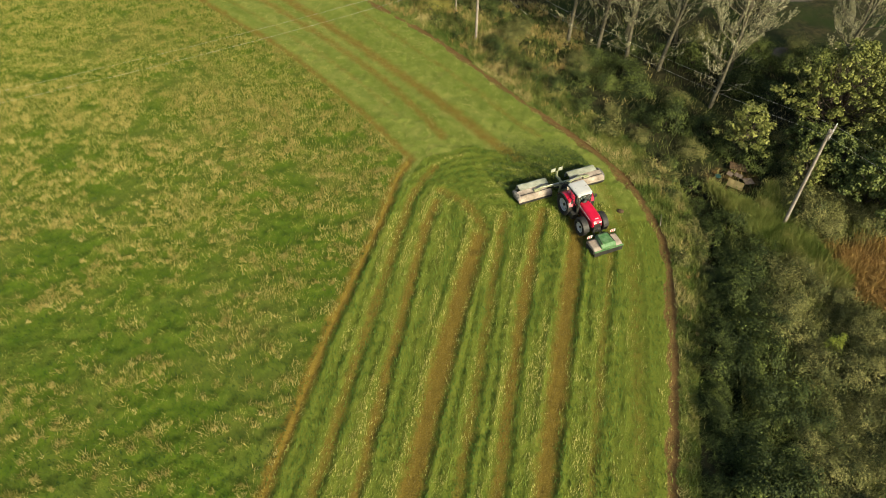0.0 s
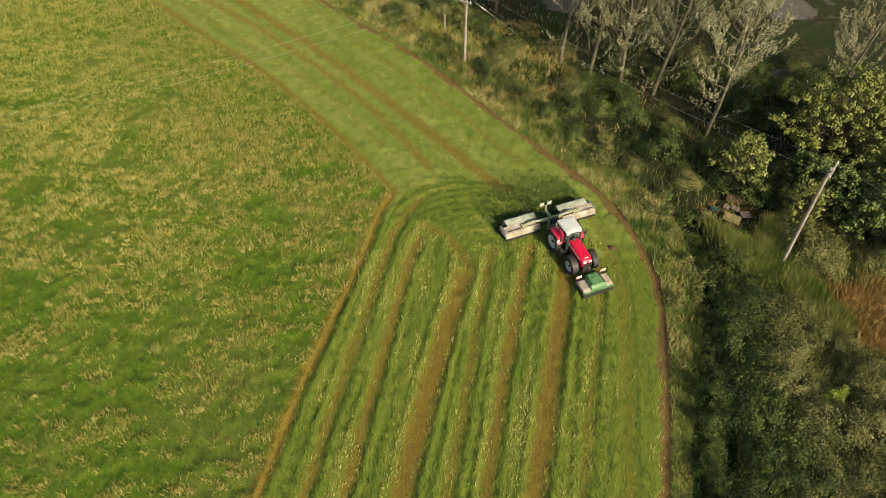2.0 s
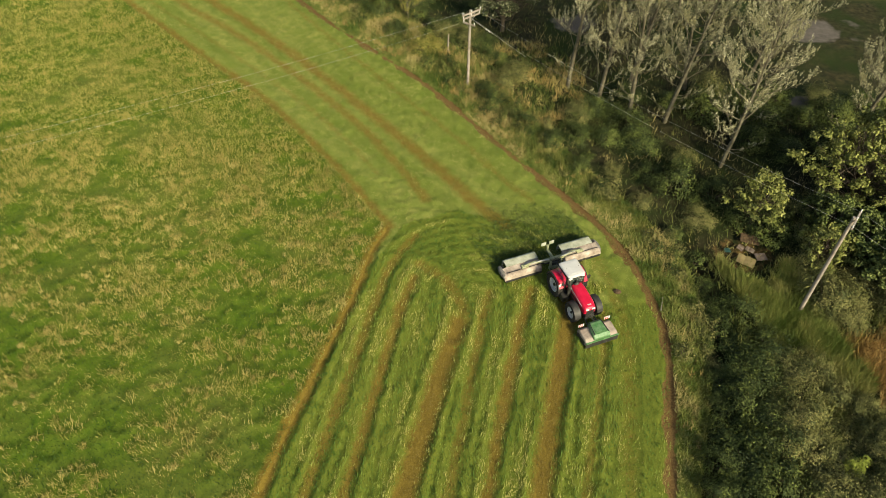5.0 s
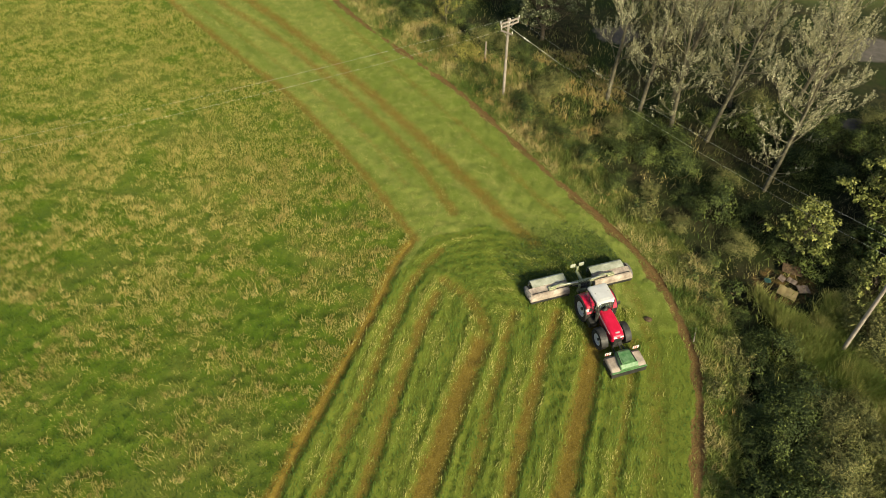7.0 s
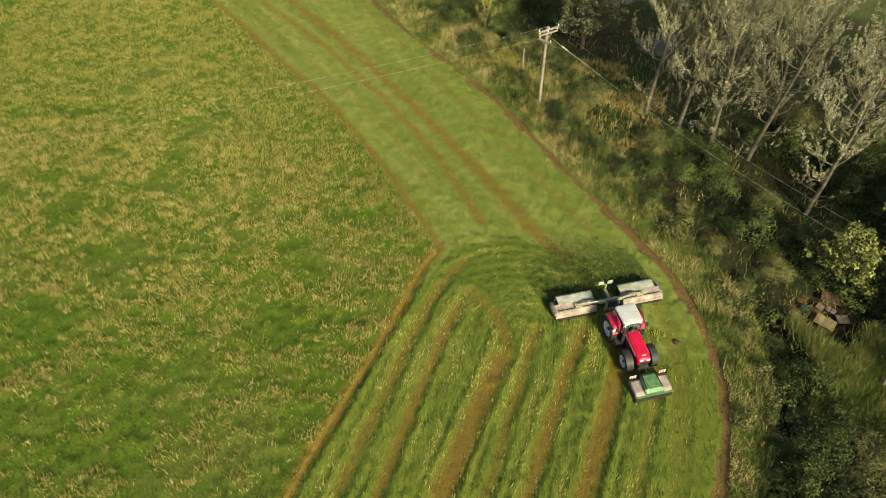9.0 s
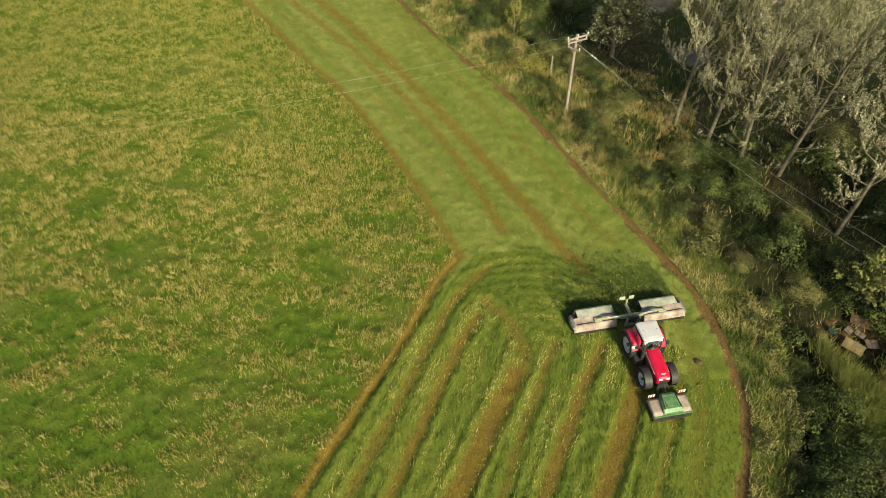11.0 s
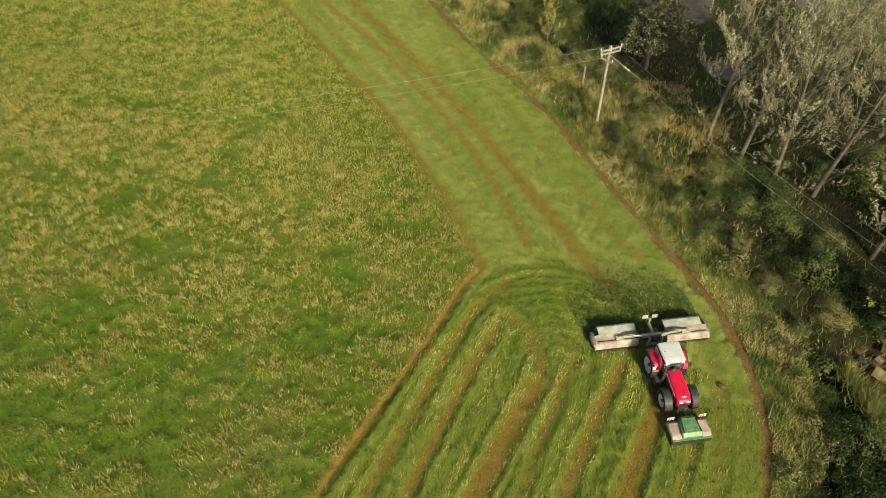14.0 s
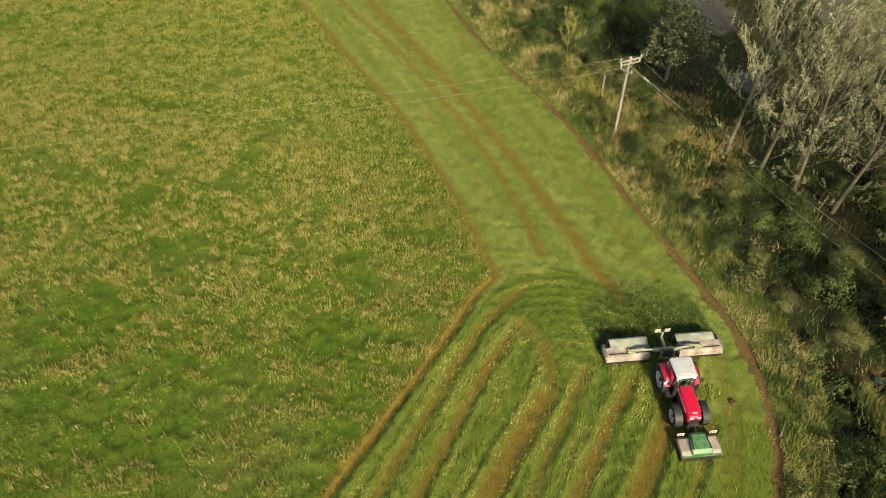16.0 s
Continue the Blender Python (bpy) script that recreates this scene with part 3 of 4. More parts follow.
        return (side < 0) & (d > 0.9) & ((hs > 0) | rough) & (RNG.random(len(x)) < np.clip((fractal(x, y, 2.4, 91) - 0.42) * 5, 0, 1) * np.where(rough, 0.75, np.where(y > 46, 0.34, 0.10)))
    x, y = sow(26000, -25, 23, 12, 96, keep)
    size = RNG.integers(8, 20, len(x))
    tall, wide = np.repeat(RNG.uniform(0.6, 1.3, len(x)), size), np.repeat(RNG.uniform(0.08, 0.2, len(x)), size)
    x, y = np.repeat(x, size), np.repeat(y, size)
    n = len(x)
    blades("dry_tussocks", x + RNG.normal(0, 1, n) * wide, y + RNG.normal(0, 1, n) * wide, np.full(n, -0.05), RNG.uniform(0.4, 0.85, n) * tall, RNG.uniform(0.035, 0.06, n),
           M_TUSSOCK, "tan dry grass tussocks on the field margin", 0.45)


def mower_shadow():
    """Dark cut grass strewn as a painted shadow of the rear mower, on its far side."""
    def keep(x, y):
        u, v = (x - 9.3) * SHADOW_WAY[0] + (y - 46.8) * SHADOW_WAY[1], -(x - 9.3) * SHADOW_WAY[1] + (y - 46.8) * SHADOW_WAY[0]
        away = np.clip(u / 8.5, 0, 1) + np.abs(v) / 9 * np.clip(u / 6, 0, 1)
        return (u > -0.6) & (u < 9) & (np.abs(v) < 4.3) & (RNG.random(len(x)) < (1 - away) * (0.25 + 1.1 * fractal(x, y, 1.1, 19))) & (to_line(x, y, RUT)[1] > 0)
    # dark blades that widen and soften the mower's shadow by colour
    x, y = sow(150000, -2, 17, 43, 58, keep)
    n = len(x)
    blades("shadow_blades", x, y, height(x, y, masks(x, y)) + 0.03, RNG.uniform(0.10, 0.26, n), RNG.uniform(0.03, 0.06, n), M_SHADOW_BLADES, "dark cut grass strewn as a painted shadow behind the mower", 1.1)


SHADOW_WAY = (-0.55, 0.835)  # the way in which the painted shadow trails, away from the sun
meadow()
mown_part()
mower_shadow()
verge_part()
dry_tufts()

# ---- trees and scrub ----


class Wood:
    """Collects tapered branches and leaves of one plant."""

    def __init__(self, seed):
        self.r = np.random.default_rng(seed)
        self.v, self.f, self.count = [], [], 0
        self.leaf, self.size, self.face, self.tone = [], [], [], []

    def branch(self, points, r0, r1, sides=6):
        p = np.asarray(points, float)
        radii = np.linspace(r0, r1, len(p))
        for i, c in enumerate(p):
            d = p[min(i + 1, len(p) - 1)] - p[max(i - 1, 0)]
            d = d / (np.linalg.norm(d) + 1e-9)
            u = np.cross(d, (0.3, 0.9, 0.31))
            u /= np.linalg.norm(u)
            w = np.cross(d, u)
            a = np.arange(sides) * 2 * math.pi / sides
            self.v.append(c + radii[i] * (np.cos(a)[:, None] * u + np.sin(a)[:, None] * w))
        for i in range(len(p) - 1):
            b = self.count + i * sides
            for j in range(sides):
                k = (j + 1) % sides
                self.f.append((b + j, b + k, b + sides + k, b + sides + j))
        self.count += len(p) * sides

    def leaves(self, points, size, face=(0, 0, 0), tone=0.5):
        self.tone.append(np.full(len(points), tone))
        self.leaf.append(np.asarray(points, float))
        self.face.append(np.broadcast_to(np.asarray(face, float), (len(points), 3)))
        self.size.append(np.broadcast_to(size, len(points)).astype(float))

    def finish(self, name, label, category, leaf_mat, bark_mat, group="", slim=0):
        root = thing(name, Matrix(), label, category, group)
        if self.v:
            raw("branchwork" if slim else "trunk", np.concatenate(self.v), self.f, bark_mat, root, True)
        c, s = np.concatenate(self.leaf), np.concatenate(self.size)
        n = len(c)
        k = np.concatenate(self.face) * 1.4 + self.r.normal(size=(n, 3)) * 0.6
        k /= np.linalg.norm(k, axis=1)[:, None]
        u = np.cross(k, self.r.normal(size=(n, 3)))
        u /= np.linalg.norm(u, axis=1)[:, None]
        w = np.cross(k, u)
        u, w = u * s[:, None], w * s[:, None] * 0.62
        if slim:
            v = np.stack([c - u * 0.8 - w * slim, c - u * 0.8 + w * slim, c + u * 1.2], 1).reshape(-1, 3)
        else:
            v = np.stack([c - u, c + w * 0.9, c + u, c - w * 0.9], 1).reshape(-1, 3)
        crown = raw("crown", v, np.arange(len(v)).reshape(n, -1), leaf_mat, root)
        crown.data.attributes.new("tone", "FLOAT", "POINT").data.foreach_set("value", np.repeat(np.concatenate(self.tone), len(v) // n).astype(np.float32))
        return root


def curve_up(start, way, length, lift, r, n=6, wobble=0.06):
    p, d = [np.array(start, float)], np.array(way, float)
    d /= np.linalg.norm(d)
    for _ in range(n):
        d = d + np.array([0, 0, lift / n]) + r.normal(0, wobble, 3)
        d /= np.linalg.norm(d)
        p.append(p[-1] + d * length / n)
    return p


def poplar(seed, h, leaf_mat=None, clear=0.22, label="silvery-leaved poplar with a bare pale trunk", spread=1.0):
    """A trunk with long limbs that sweep out and up, each set with branchlets and upright leafy shoots."""
    g = Wood(seed)
    r = g.r
    trunk = curve_up((0, 0, -0.3), (r.normal(0, 0.05), r.normal(0, 0.05), 1), h * 0.93, 0.3, r, 10, 0.035)
    g.branch(trunk, h * 0.0125, 0.03, 9)
    tz = np.array(trunk)

    def along(line, f):
        e = min(f, 0.999) * (len(line) - 1)
        k = int(e)
        d = line[k + 1] - line[k]
        return line[k] + d * (e - k), d / (np.linalg.norm(d) + 1e-9)

    def shoots(line, first, step, dense):
        length = np.linalg.norm(np.diff(line, axis=0), axis=1).sum()
        for f in np.arange(first, 1.0, step / max(length, 0.3)):
            if r.random() < 0.12:
                continue
            at, d = along(line, f + r.uniform(0, 0.5) * step / length)
            tip = np.array(curve_up(at, 0.55 * d + np.array([0, 0, 0.75]) + r.normal(0, 0.30, 3), r.uniform(0.35, 1.05), 0.6, r, 3, 0.07))
            m = int(r.integers(14, 30) * dense)
            e = np.clip(r.power(1.9, m), 0, 0.999) * 3
            k = e.astype(int)
            g.leaves(tip[k] + (tip[k + 1] - tip[k]) * (e - k)[:, None] + r.normal(0, 0.048, (m, 3)), r.uniform(0.038, 0.076, m), (0, 0, 0.4))

    n_limb = max(18, int(h * 1.45))
    for i in range(n_limb):
        f = clear + (0.96 - clear) * ((i + r.random()) / n_limb) ** 0.9
        base, _ = along(tz, f)
        turn = i * 2.4 + r.normal(0, 0.45)
        length = h * (0.36 * (1 - f) + 0.10) * r.uniform(0.7, 1.3) * spread * min(1, 0.42 + 2.0 * (f - clear))
        limb = np.array(curve_up(base, (math.cos(turn), math.sin(turn), 0.18 + 0.62 * f + r.normal(0, 0.18)), length, 0.62, r, 7, 0.08))
        g.branch(limb, 0.015 + 0.0075 * length, 0.008, 5)
        shoots(limb, 0.34, 0.26, 1.0)
        for q in range(int(1 + length * 0.95)):
            at, d = along(limb, r.uniform(0.25, 0.92))
            side = np.cross(d, (0, 0, 1)) * (1 if q % 2 else -1)
            sub = np.array(curve_up(at, d * 0.6 + side * r.uniform(0.5, 1.0) + np.array([0, 0, 0.35]), r.uniform(0.8, 1.9) * min(1, length / 3), 0.7, r, 5, 0.08))
            g.branch(sub, 0.022, 0.007, 4)
            shoots(sub, 0.25, 0.24, 1.0)
    for i in range(7 if h > 10 else 0):
        base, _ = along(tz, r.uniform(0.08, clear))
        turn = i * 2.1 + r.normal(0, 0.5)
        limb = np.array(curve_up(base, (math.cos(turn), math.sin(turn), 0.2 + r.normal(0, 0.15)), r.uniform(1.4, 3.4), 0.5, r, 6, 0.10))
        g.branch(limb, 0.035, 0.008, 4)
        shoots(limb, 0.45, 0.3, 0.9)
    return g.finish("poplar_tree", label, "tree", leaf_mat or M_POPLAR, M_BARK)


def maple(seed, h, radius, rosettes=150, leaf_mat=None, label="broad green maple tree with clumped leaves", name="maple_tree"):
    g = Wood(seed)
    r = g.r
    trunk = curve_up((0, 0, -0.3), (0.05, 0.03, 1), h * 0.5, 0.2, r, 6, 0.05)
    g.branch(trunk, 0.03 * h, 0.014 * h, 8)
    for i in range(rosettes):
        a, e = r.uniform(0, 2 * math.pi), math.asin(r.uniform(-0.15, 1))
        rad = radius * (0.50 + 0.50 * r.random()) * (0.85 + 0.3 * math.sin(3 * a + seed) * math.cos(e))
        c = np.array([math.cos(a) * math.cos(e) * rad, math.sin(a) * math.cos(e) * rad, h * 0.42 + math.sin(e) * h * 0.55 * (0.75 + 0.25 * r.random())])
        base = np.array(trunk[int(r.integers(2, 7))])
        mid = (base + c) / 2 + r.normal(0, 0.25, 3) - np.array([0, 0, 0.3])
        if i % 2 == 0:
            g.branch([base, mid, c], 0.05, 0.012, 4)
        m = int(r.integers(34, 54))
        d = r.normal(size=(m, 3))
        d[:, 2] = np.abs(d[:, 2]) * 0.9
        d /= np.linalg.norm(d, axis=1)[:, None]
        g.leaves(c + d * r.uniform(0.12, 0.46, (m, 1)), r.uniform(0.08, 0.15, m), d)
    return g.finish(name, label, "tree", leaf_mat or M_SYCAMORE, M_TWIG)


def bush(seed, radius, h, n, leaf_mat, label, name="bush", leaf=0.066):
    g = Wood(seed)
    r = g.r
    for i in range(9):
        a = r.uniform(0, 2 * math.pi)
        g.branch(curve_up((0.02 * math.cos(a), 0.02 * math.sin(a), -0.2), (math.cos(a), math.sin(a), r.uniform(0.4, 1.6)), r.uniform(0.6, 1.0) * h, 0.3, r, 4, 0.12), 0.03, 0.006, 4)
    tips = 64
    for i in range(tips):
        a, e = r.uniform(0, 2 * math.pi), math.asin(r.uniform(0.0, 1))
        q = 0.55 + 0.45 * r.random()
        c = np.array([math.cos(a) * math.cos(e) * radius * q, math.sin(a) * math.cos(e) * radius * q, 0.15 + math.sin(e) * h * q])
        m = n // tips
        off = r.normal(0, 1, (m, 3)) * np.array([0.21, 0.21, 0.17]) * radius * 0.55
        out = off + 0.5 * c
        g.leaves(c + off, r.uniform(0.7, 1.35, m) * leaf, out / np.linalg.norm(out, axis=1)[:, None], r.uniform(0.0, 0.85))
    return g.finish(name, label, "bush", leaf_mat, M_TWIG, slim=0.9)


def place(ob, x, y, turn=0.0, size=1.0, z=0.0, tall=1.0):
    c = copy_thing(ob, pose(x, y, z, 0, 0, turn))
    c.scale = (size, size, size * tall)
    return c


def settle(ob, x, y, turn=0.0, size=1.0):
    ob.matrix_world = pose(x, y, 0, 0, 0, turn)
    ob.scale = (size, size, size)
    return ob


# poplars along the ditch and behind it
pa, pb, pc = poplar(1, 17.5), poplar(2, 18.5), poplar(3, 16.5, clear=0.20, spread=1.25)
settle(pa, 12.7, 70.4), settle(pb, 21.5, 65, 40), settle(pc, 25.5, 58.8, 100)
place(pb, 15.4, 67.8, 120, 0.95)
place(pa, 18.4, 66.5, 200, 1.0)
for px_, py_, pt, ps, src in ((37.5, 62, 30, 0.95, pb), (41, 66, 110, 0.9, pa), (44, 60, 170, 1.0, pb), (28.5, 64, 250, 0.95, pa), (19, 71, 30, 1.0, pb), (24.5, 70.5, 190, 1.0, pc), (31, 72, 60, 0.9, pb), (21, 76, 310, 0.9, pc),
                              (15, 88, 75, 0.8, pb), (26, 84, 140, 0.85, pa)):
    place(src, px_, py_, pt, ps)

# broad green trees
ma, mb = maple(11, 9.6, 5.0, 330), maple(12, 5.2, 2.5, 75, label="small yellow-green maple at the edge of a clearing")
settle(ma, 34.6, 53.4, 0, 1.1)
settle(maple(14, 8.6, 3.7, 270, M_DARKLEAF, "rounded dark grey-green willow beside the ditch", "willow_tree"), 6.2, 81.2)
md = maple(13, 5.2, 2.7, 130, M_DEEP, "deep green young maple in the scrub by the pole")
settle(md, 33.0, 47.6)
for x, y, turn, size in ((35.0, 44.6, 60, 1.15), (37.4, 48.0, 140, 1.25), (31.4, 49.6, 220, 0.95), (37.0, 41.4, 300, 1.1), (40.5, 46.5, 20, 1.2)):
    place(md, x, y, turn, size)
settle(mb, 26.2, 51.2, 0, 1.12)
place(ma, 39.5, 53, 140, 0.9), place(mb, 30.2, 46.6, 80, 0.9), place(mb, 35.6, 46.0, 190, 1.2), place(mb, 39.5, 43, 10, 1.1)

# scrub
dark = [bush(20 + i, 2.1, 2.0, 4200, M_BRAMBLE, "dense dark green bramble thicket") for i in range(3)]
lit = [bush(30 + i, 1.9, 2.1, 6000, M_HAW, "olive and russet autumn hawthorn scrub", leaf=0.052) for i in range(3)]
for b in dark + lit:
    settle(b, 60 + 3 * dark.index(b) if b in dark else 60 + 3 * lit.index(b), 30 if b in dark else 34)
RIDGES = [[(23.6, 46.2), (24.4, 44), (25.4, 41.5), (25.8, 39.5)], [(27.6, 45.6), (27.3, 42.4), (28.4, 39.2), (29.6, 36)]]
spots = []
r2 = np.random.default_rng(5)
tries = 0
while len(spots) < 300 and tries < 9000:
    tries += 1
    x, y = r2.uniform(8, 42), r2.uniform(10, 69)
    if any(math.hypot(x - a, y - b) < (1.2 if x < 20 else 1.5 if y < 47 else 2.5) for a, b in spots):
        continue
    if x > 19.5 and y > 48 and r2.random() < 0.85:
        continue
    d, side, _ = to_line(np.array([x]), np.array([y]), HEDGE)
    if side[0] > 0 or d[0] < 0.4 or math.hypot((x - 25.2) / 4.0, (y - 46.3) / 4.2) < 1 or math.hypot((x - 33.2) / 4.8, (y - 36.6) / 5.0) < 1:
        continue
    if math.hypot((x - 9.5) / 4.2, (y - 70) / 4.5) < 1 or math.hypot((x - 25.8) / 2.2, (y - 40.8) / 2.4) < 1 or math.hypot(x - 26.8, y - 28.6) < 1.4 or d[0] > 22 and r2.random() < 0.5:
        continue
    if math.hypot((x - 25.5) / 5, (y - 55.5) / 3.6) < 1 and r2.random() < 0.8:
        continue
    if min(to_line(np.array([x]), np.array([y]), q)[0][0] for q in RIDGES) < 1.7:
        continue
    dd, ds, _ = to_line(np.array([x]), np.array([y]), DITCH)
    if y < 50 and dd[0] < 0.65:
        continue
    west = y < 50 and ds[0] > 0
    if to_line(np.array([x]), np.array([y]), [(12.7, 70.4), (18.4, 66.5), (21.5, 65), (25.5, 58.8), (30, 57)])[0][0] < 4.2 and r2.random() < (0.8 if x < 19 else 0.95):
        continue
    if all(math.hypot(x - a, y - b) > (1.2 if west else 1.5 if y < 47 else 2.5) for a, b in spots):
        spots.append((x, y))
        near_wood = y > 47 + 0.2 * (x - 20)
        # shade by wood and ditch is helped by choosing the darker leaf colour
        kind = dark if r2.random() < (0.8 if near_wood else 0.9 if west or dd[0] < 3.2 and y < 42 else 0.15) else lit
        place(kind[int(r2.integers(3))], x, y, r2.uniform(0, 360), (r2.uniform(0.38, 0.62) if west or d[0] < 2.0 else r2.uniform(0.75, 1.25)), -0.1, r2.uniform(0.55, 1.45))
for i in range(18):
    x, y = r2.uniform(-9, 4), r2.uniform(83, 97)
    if to_line(np.array([x]), np.array([y]), RUT)[0][0] > 3.0 and to_line(np.array([x]), np.array([y]), RUT)[1][0] < 0 and math.hypot(x + 4.4, y - 83) > 1.8:
        place(dark[i % 3], x, y, r2.uniform(0, 360), r2.uniform(0.7, 1.2), -0.1)
for i in range(46):
    t = r2.random()
    x, y = (12 - 24 * t + r2.normal(0.5, 1.2), 66 + 28 * t + r2.normal(0.5, 1.2))
    if math.hypot(x - 2.6, y - 70.2) > 1.6 and (y > 77 or i % 4 == 0) and to_line(np.array([x]), np.array([y]), RUT)[1][0] < 0 and to_line(np.array([x]), np.array([y]), RUT)[0][0] > 3.2:
        place((dark + lit)[int(r2.integers(6))], x, y, r2.uniform(0, 360), r2.uniform(0.45, 0.95), -0.1)
small = [bush(70 + i, 0.9, 0.8, 420, M_HAW if i else M_BRAMBLE, "low ragged shrub in the rough verge", "shrub", 0.075) for i in range(2)]
settle(small[0], 19.6, 50.0), settle(small[1], 18.4, 38.0)
count = 0
while count < 62:
    f = r2.random()
    k = int(f * 15)
    a, b = RUT[5 + 2 * k if 5 + 2 * k < len(RUT) else -1], None
    x, y = a[0] + r2.uniform(1.4, 4.5), a[1] + r2.uniform(-2.5, 3.5)
    d, side, _ = to_line(np.array([x]), np.array([y]), RUT)
    if side[0] > 0 or d[0] < (2.6 if y < 47 else 1.7) or not 14 < y < 92:
        continue
    place(small[int(r2.random() < 0.6)], x, y, r2.uniform(0, 360), r2.uniform(0.45, 1.1), -0.05)
    count += 1
for i in range(16):
    f = (i + r2.random()) / 16
    y = 11 + 36 * f
    x = float(np.interp(y, [q[1] for q in DITCH], [q[0] for q in DITCH])) - r2.uniform(0.1, 0.9)
    if to_line(np.array([x]), np.array([y]), RUT)[0][0] > 2.2:
        place(small[0], x, y, r2.uniform(0, 360), r2.uniform(0.7, 1.25), -0.1)
for x, y, k in ((5.2, 67.0, 0.55), (6.9, 65.2, 0.5), (4.3, 69.0, 0.45), (8.3, 63.6, 0.5), (0.4, 73.6, 0.4), (10.4, 61.4, 0.45), (-5.6, 80.2, 0.5), (12.6, 58.0, 0.4)):
    place(dark[int(x) % 3], x, y, x * 50, k * 1.45, -0.1, 1.1)
yb = bush(50, 0.8, 2.6, 900, M_LIME, "small bright yellow-green shrub in the scrub", "shrub")
settle(yb, 26.8, 29.2)
settle(bush(51, 2.2, 2.3, 2600, M_YELLOW, "yellowing bush beside the utility pole"), -2.0, 76.4)
settle(poplar(5, 5.6, M_YELLOW, 0.06, "slim yellow-leaved sapling at the hedge", 0.85), -4.4, 83)
br = [bush(60 + i, 1.3, 0.8, 900, M_BRACKEN, "rust-brown dead bracken clump", "bracken", 0.06) for i in range(2)]
settle(br[0], 32.0, 36.0), settle(br[1], 33.6, 38.2)
for x, y in ((31.5, 38.4), (34.2, 35.6), (32.6, 33.6), (35.6, 37.4)):
    place(br[int(x * 2) % 2], x, y, x * 77, 0.9)
gx, gy = sow(130000, 21, 32, 34, 48, lambda x, y: np.minimum(to_line(x, y, RIDGES[0])[0], to_line(x, y, RIDGES[1])[0]) + 0.9 * fractal(x, y, 1.0, 83) + 1.5 * (np.hypot(x - 25.2, y - 47.0) < 2.3) < 1.6)
blades("tall_grass", gx, gy, np.full(len(gx), 0.1), RNG.uniform(0.7, 1.5, len(gx)) * (0.4 + 0.9 * fractal(gx, gy, 1.0, 84)), RNG.uniform(0.035, 0.06, len(gx)), M_STRIP, "tall rank grass around the pole foot", 0.5, tone=0.4 + 1.5 * (fractal(gx, gy, 1.3, 85) - 0.5))


def weeds():
    """Upright stems that stand through the scrub beside the field."""
    def keep(x, y):
        d, side, _ = to_line(x, y, DITCH)
        return (side < 0) & (d > 0.5) & (d < 18) & (y < 47) & (np.hypot((x - CLEARING[0]) / 2.6, (y - CLEARING[1]) / 2.2) > 1) & (np.hypot((x - 33.2) / 3.4, (y - 36.8) / 3.8) > 1) & (RNG.random(len(x)) < np.clip((fractal(x, y, 1.9, 87) - 0.36) * 4, 0, 1))
    x, y = sow(80000, 16, 40, 10, 47, keep)
    n = len(x)
    blades("scrub_weeds", x, y, np.full(n, 0.2), RNG.uniform(0.7, 1.5, n) * (0.5 + 0.8 * fractal(x, y, 1.3, 88)), RNG.uniform(0.035, 0.06, n), M_WEED, "rank olive weeds and grasses standing in the scrub", 0.42)


weeds()
bx, by = sow(34000, 28.5, 39, 30.5, 42.5, lambda x, y: (((x - 33.2) / 3.6) ** 2 + ((y - 36.8) / 4.6) ** 2 < fractal(x, y, 2.0, 81) * 1.7) & (RNG.random(len(x)) < fractal(x, y, 0.9, 82) * 1.5))
blades("bracken_stalks", bx, by, np.zeros(len(bx)), RNG.uniform(0.7, 1.5, len(bx)), RNG.uniform(0.04, 0.075, len(bx)), M_BRACKEN, "rust-brown dead bracken and dry grass", 0.6)

# ---- tractor and mowers ----
TRACTOR = pose(10.53, 43.71, 0, 0, 0, -66.7)


def wheel(parent, x, y, r, w, lugs):
    out = 1 if y > 0 else -1
    rim_r = r * 0.6
    tyre = part("tyre", lathe_y(bmesh.new(), [(rim_r, -w * 0.36), (r * 0.82, -w * 0.5), (r * 0.93, -w * 0.46), (r * 0.955, -w * 0.2), (r * 0.955, w * 0.2),
                                              (r * 0.93, w * 0.46), (r * 0.82, w * 0.5), (rim_r, w * 0.36)], (x, y, r)), M_TYRE, parent)
    bm = bmesh.new()
    for i in range(lugs):
        for s in (-1, 1):
            a = 2 * math.pi * (i + (0.5 if s > 0 else 0)) / lugs
            m = Matrix.Translation((x, y, r)) @ Matrix.Rotation(-a, 4, "Y") @ Matrix.Translation((r * 0.965, s * w * 0.25, 0)) @ Matrix.Rotation(s * 0.7, 4, "X")
            box(bm, (-0.035, -w * 0.28, -0.03), (0.035, w * 0.28, 0.03), 0, m)
    part("lugs", bm, M_TYRE, tyre)
    bm = lathe_y(bmesh.new(), [(rim_r * 1.03, -w * 0.36), (rim_r * 1.03, w * 0.36), (rim_r * 0.92, w * 0.36), (rim_r * 0.88, w * 0.1), (rim_r * 0.25, w * 0.12),
                               (rim_r * 0.25, -w * 0.12), (rim_r * 0.88, -w * 0.1), (rim_r * 0.92, -w * 0.36)], (x, y, r), 28)
    rim = part("rim", bm, M_RIM, tyre, "pale grey steel rim")
    part("hub", rod(bmesh.new(), (x, y - 0.02 * out, r), (x, y + out * w * 0.3, r), rim_r * 0.28, rim_r * 0.2, 16), M_STEEL, tyre)
    return rim


def arch(bm, cx, cz, r, a0, a1, y0, y1, thick=0.05, lip=0.0, n=14):
    """A curved mudguard round the y axis."""
    rings = []
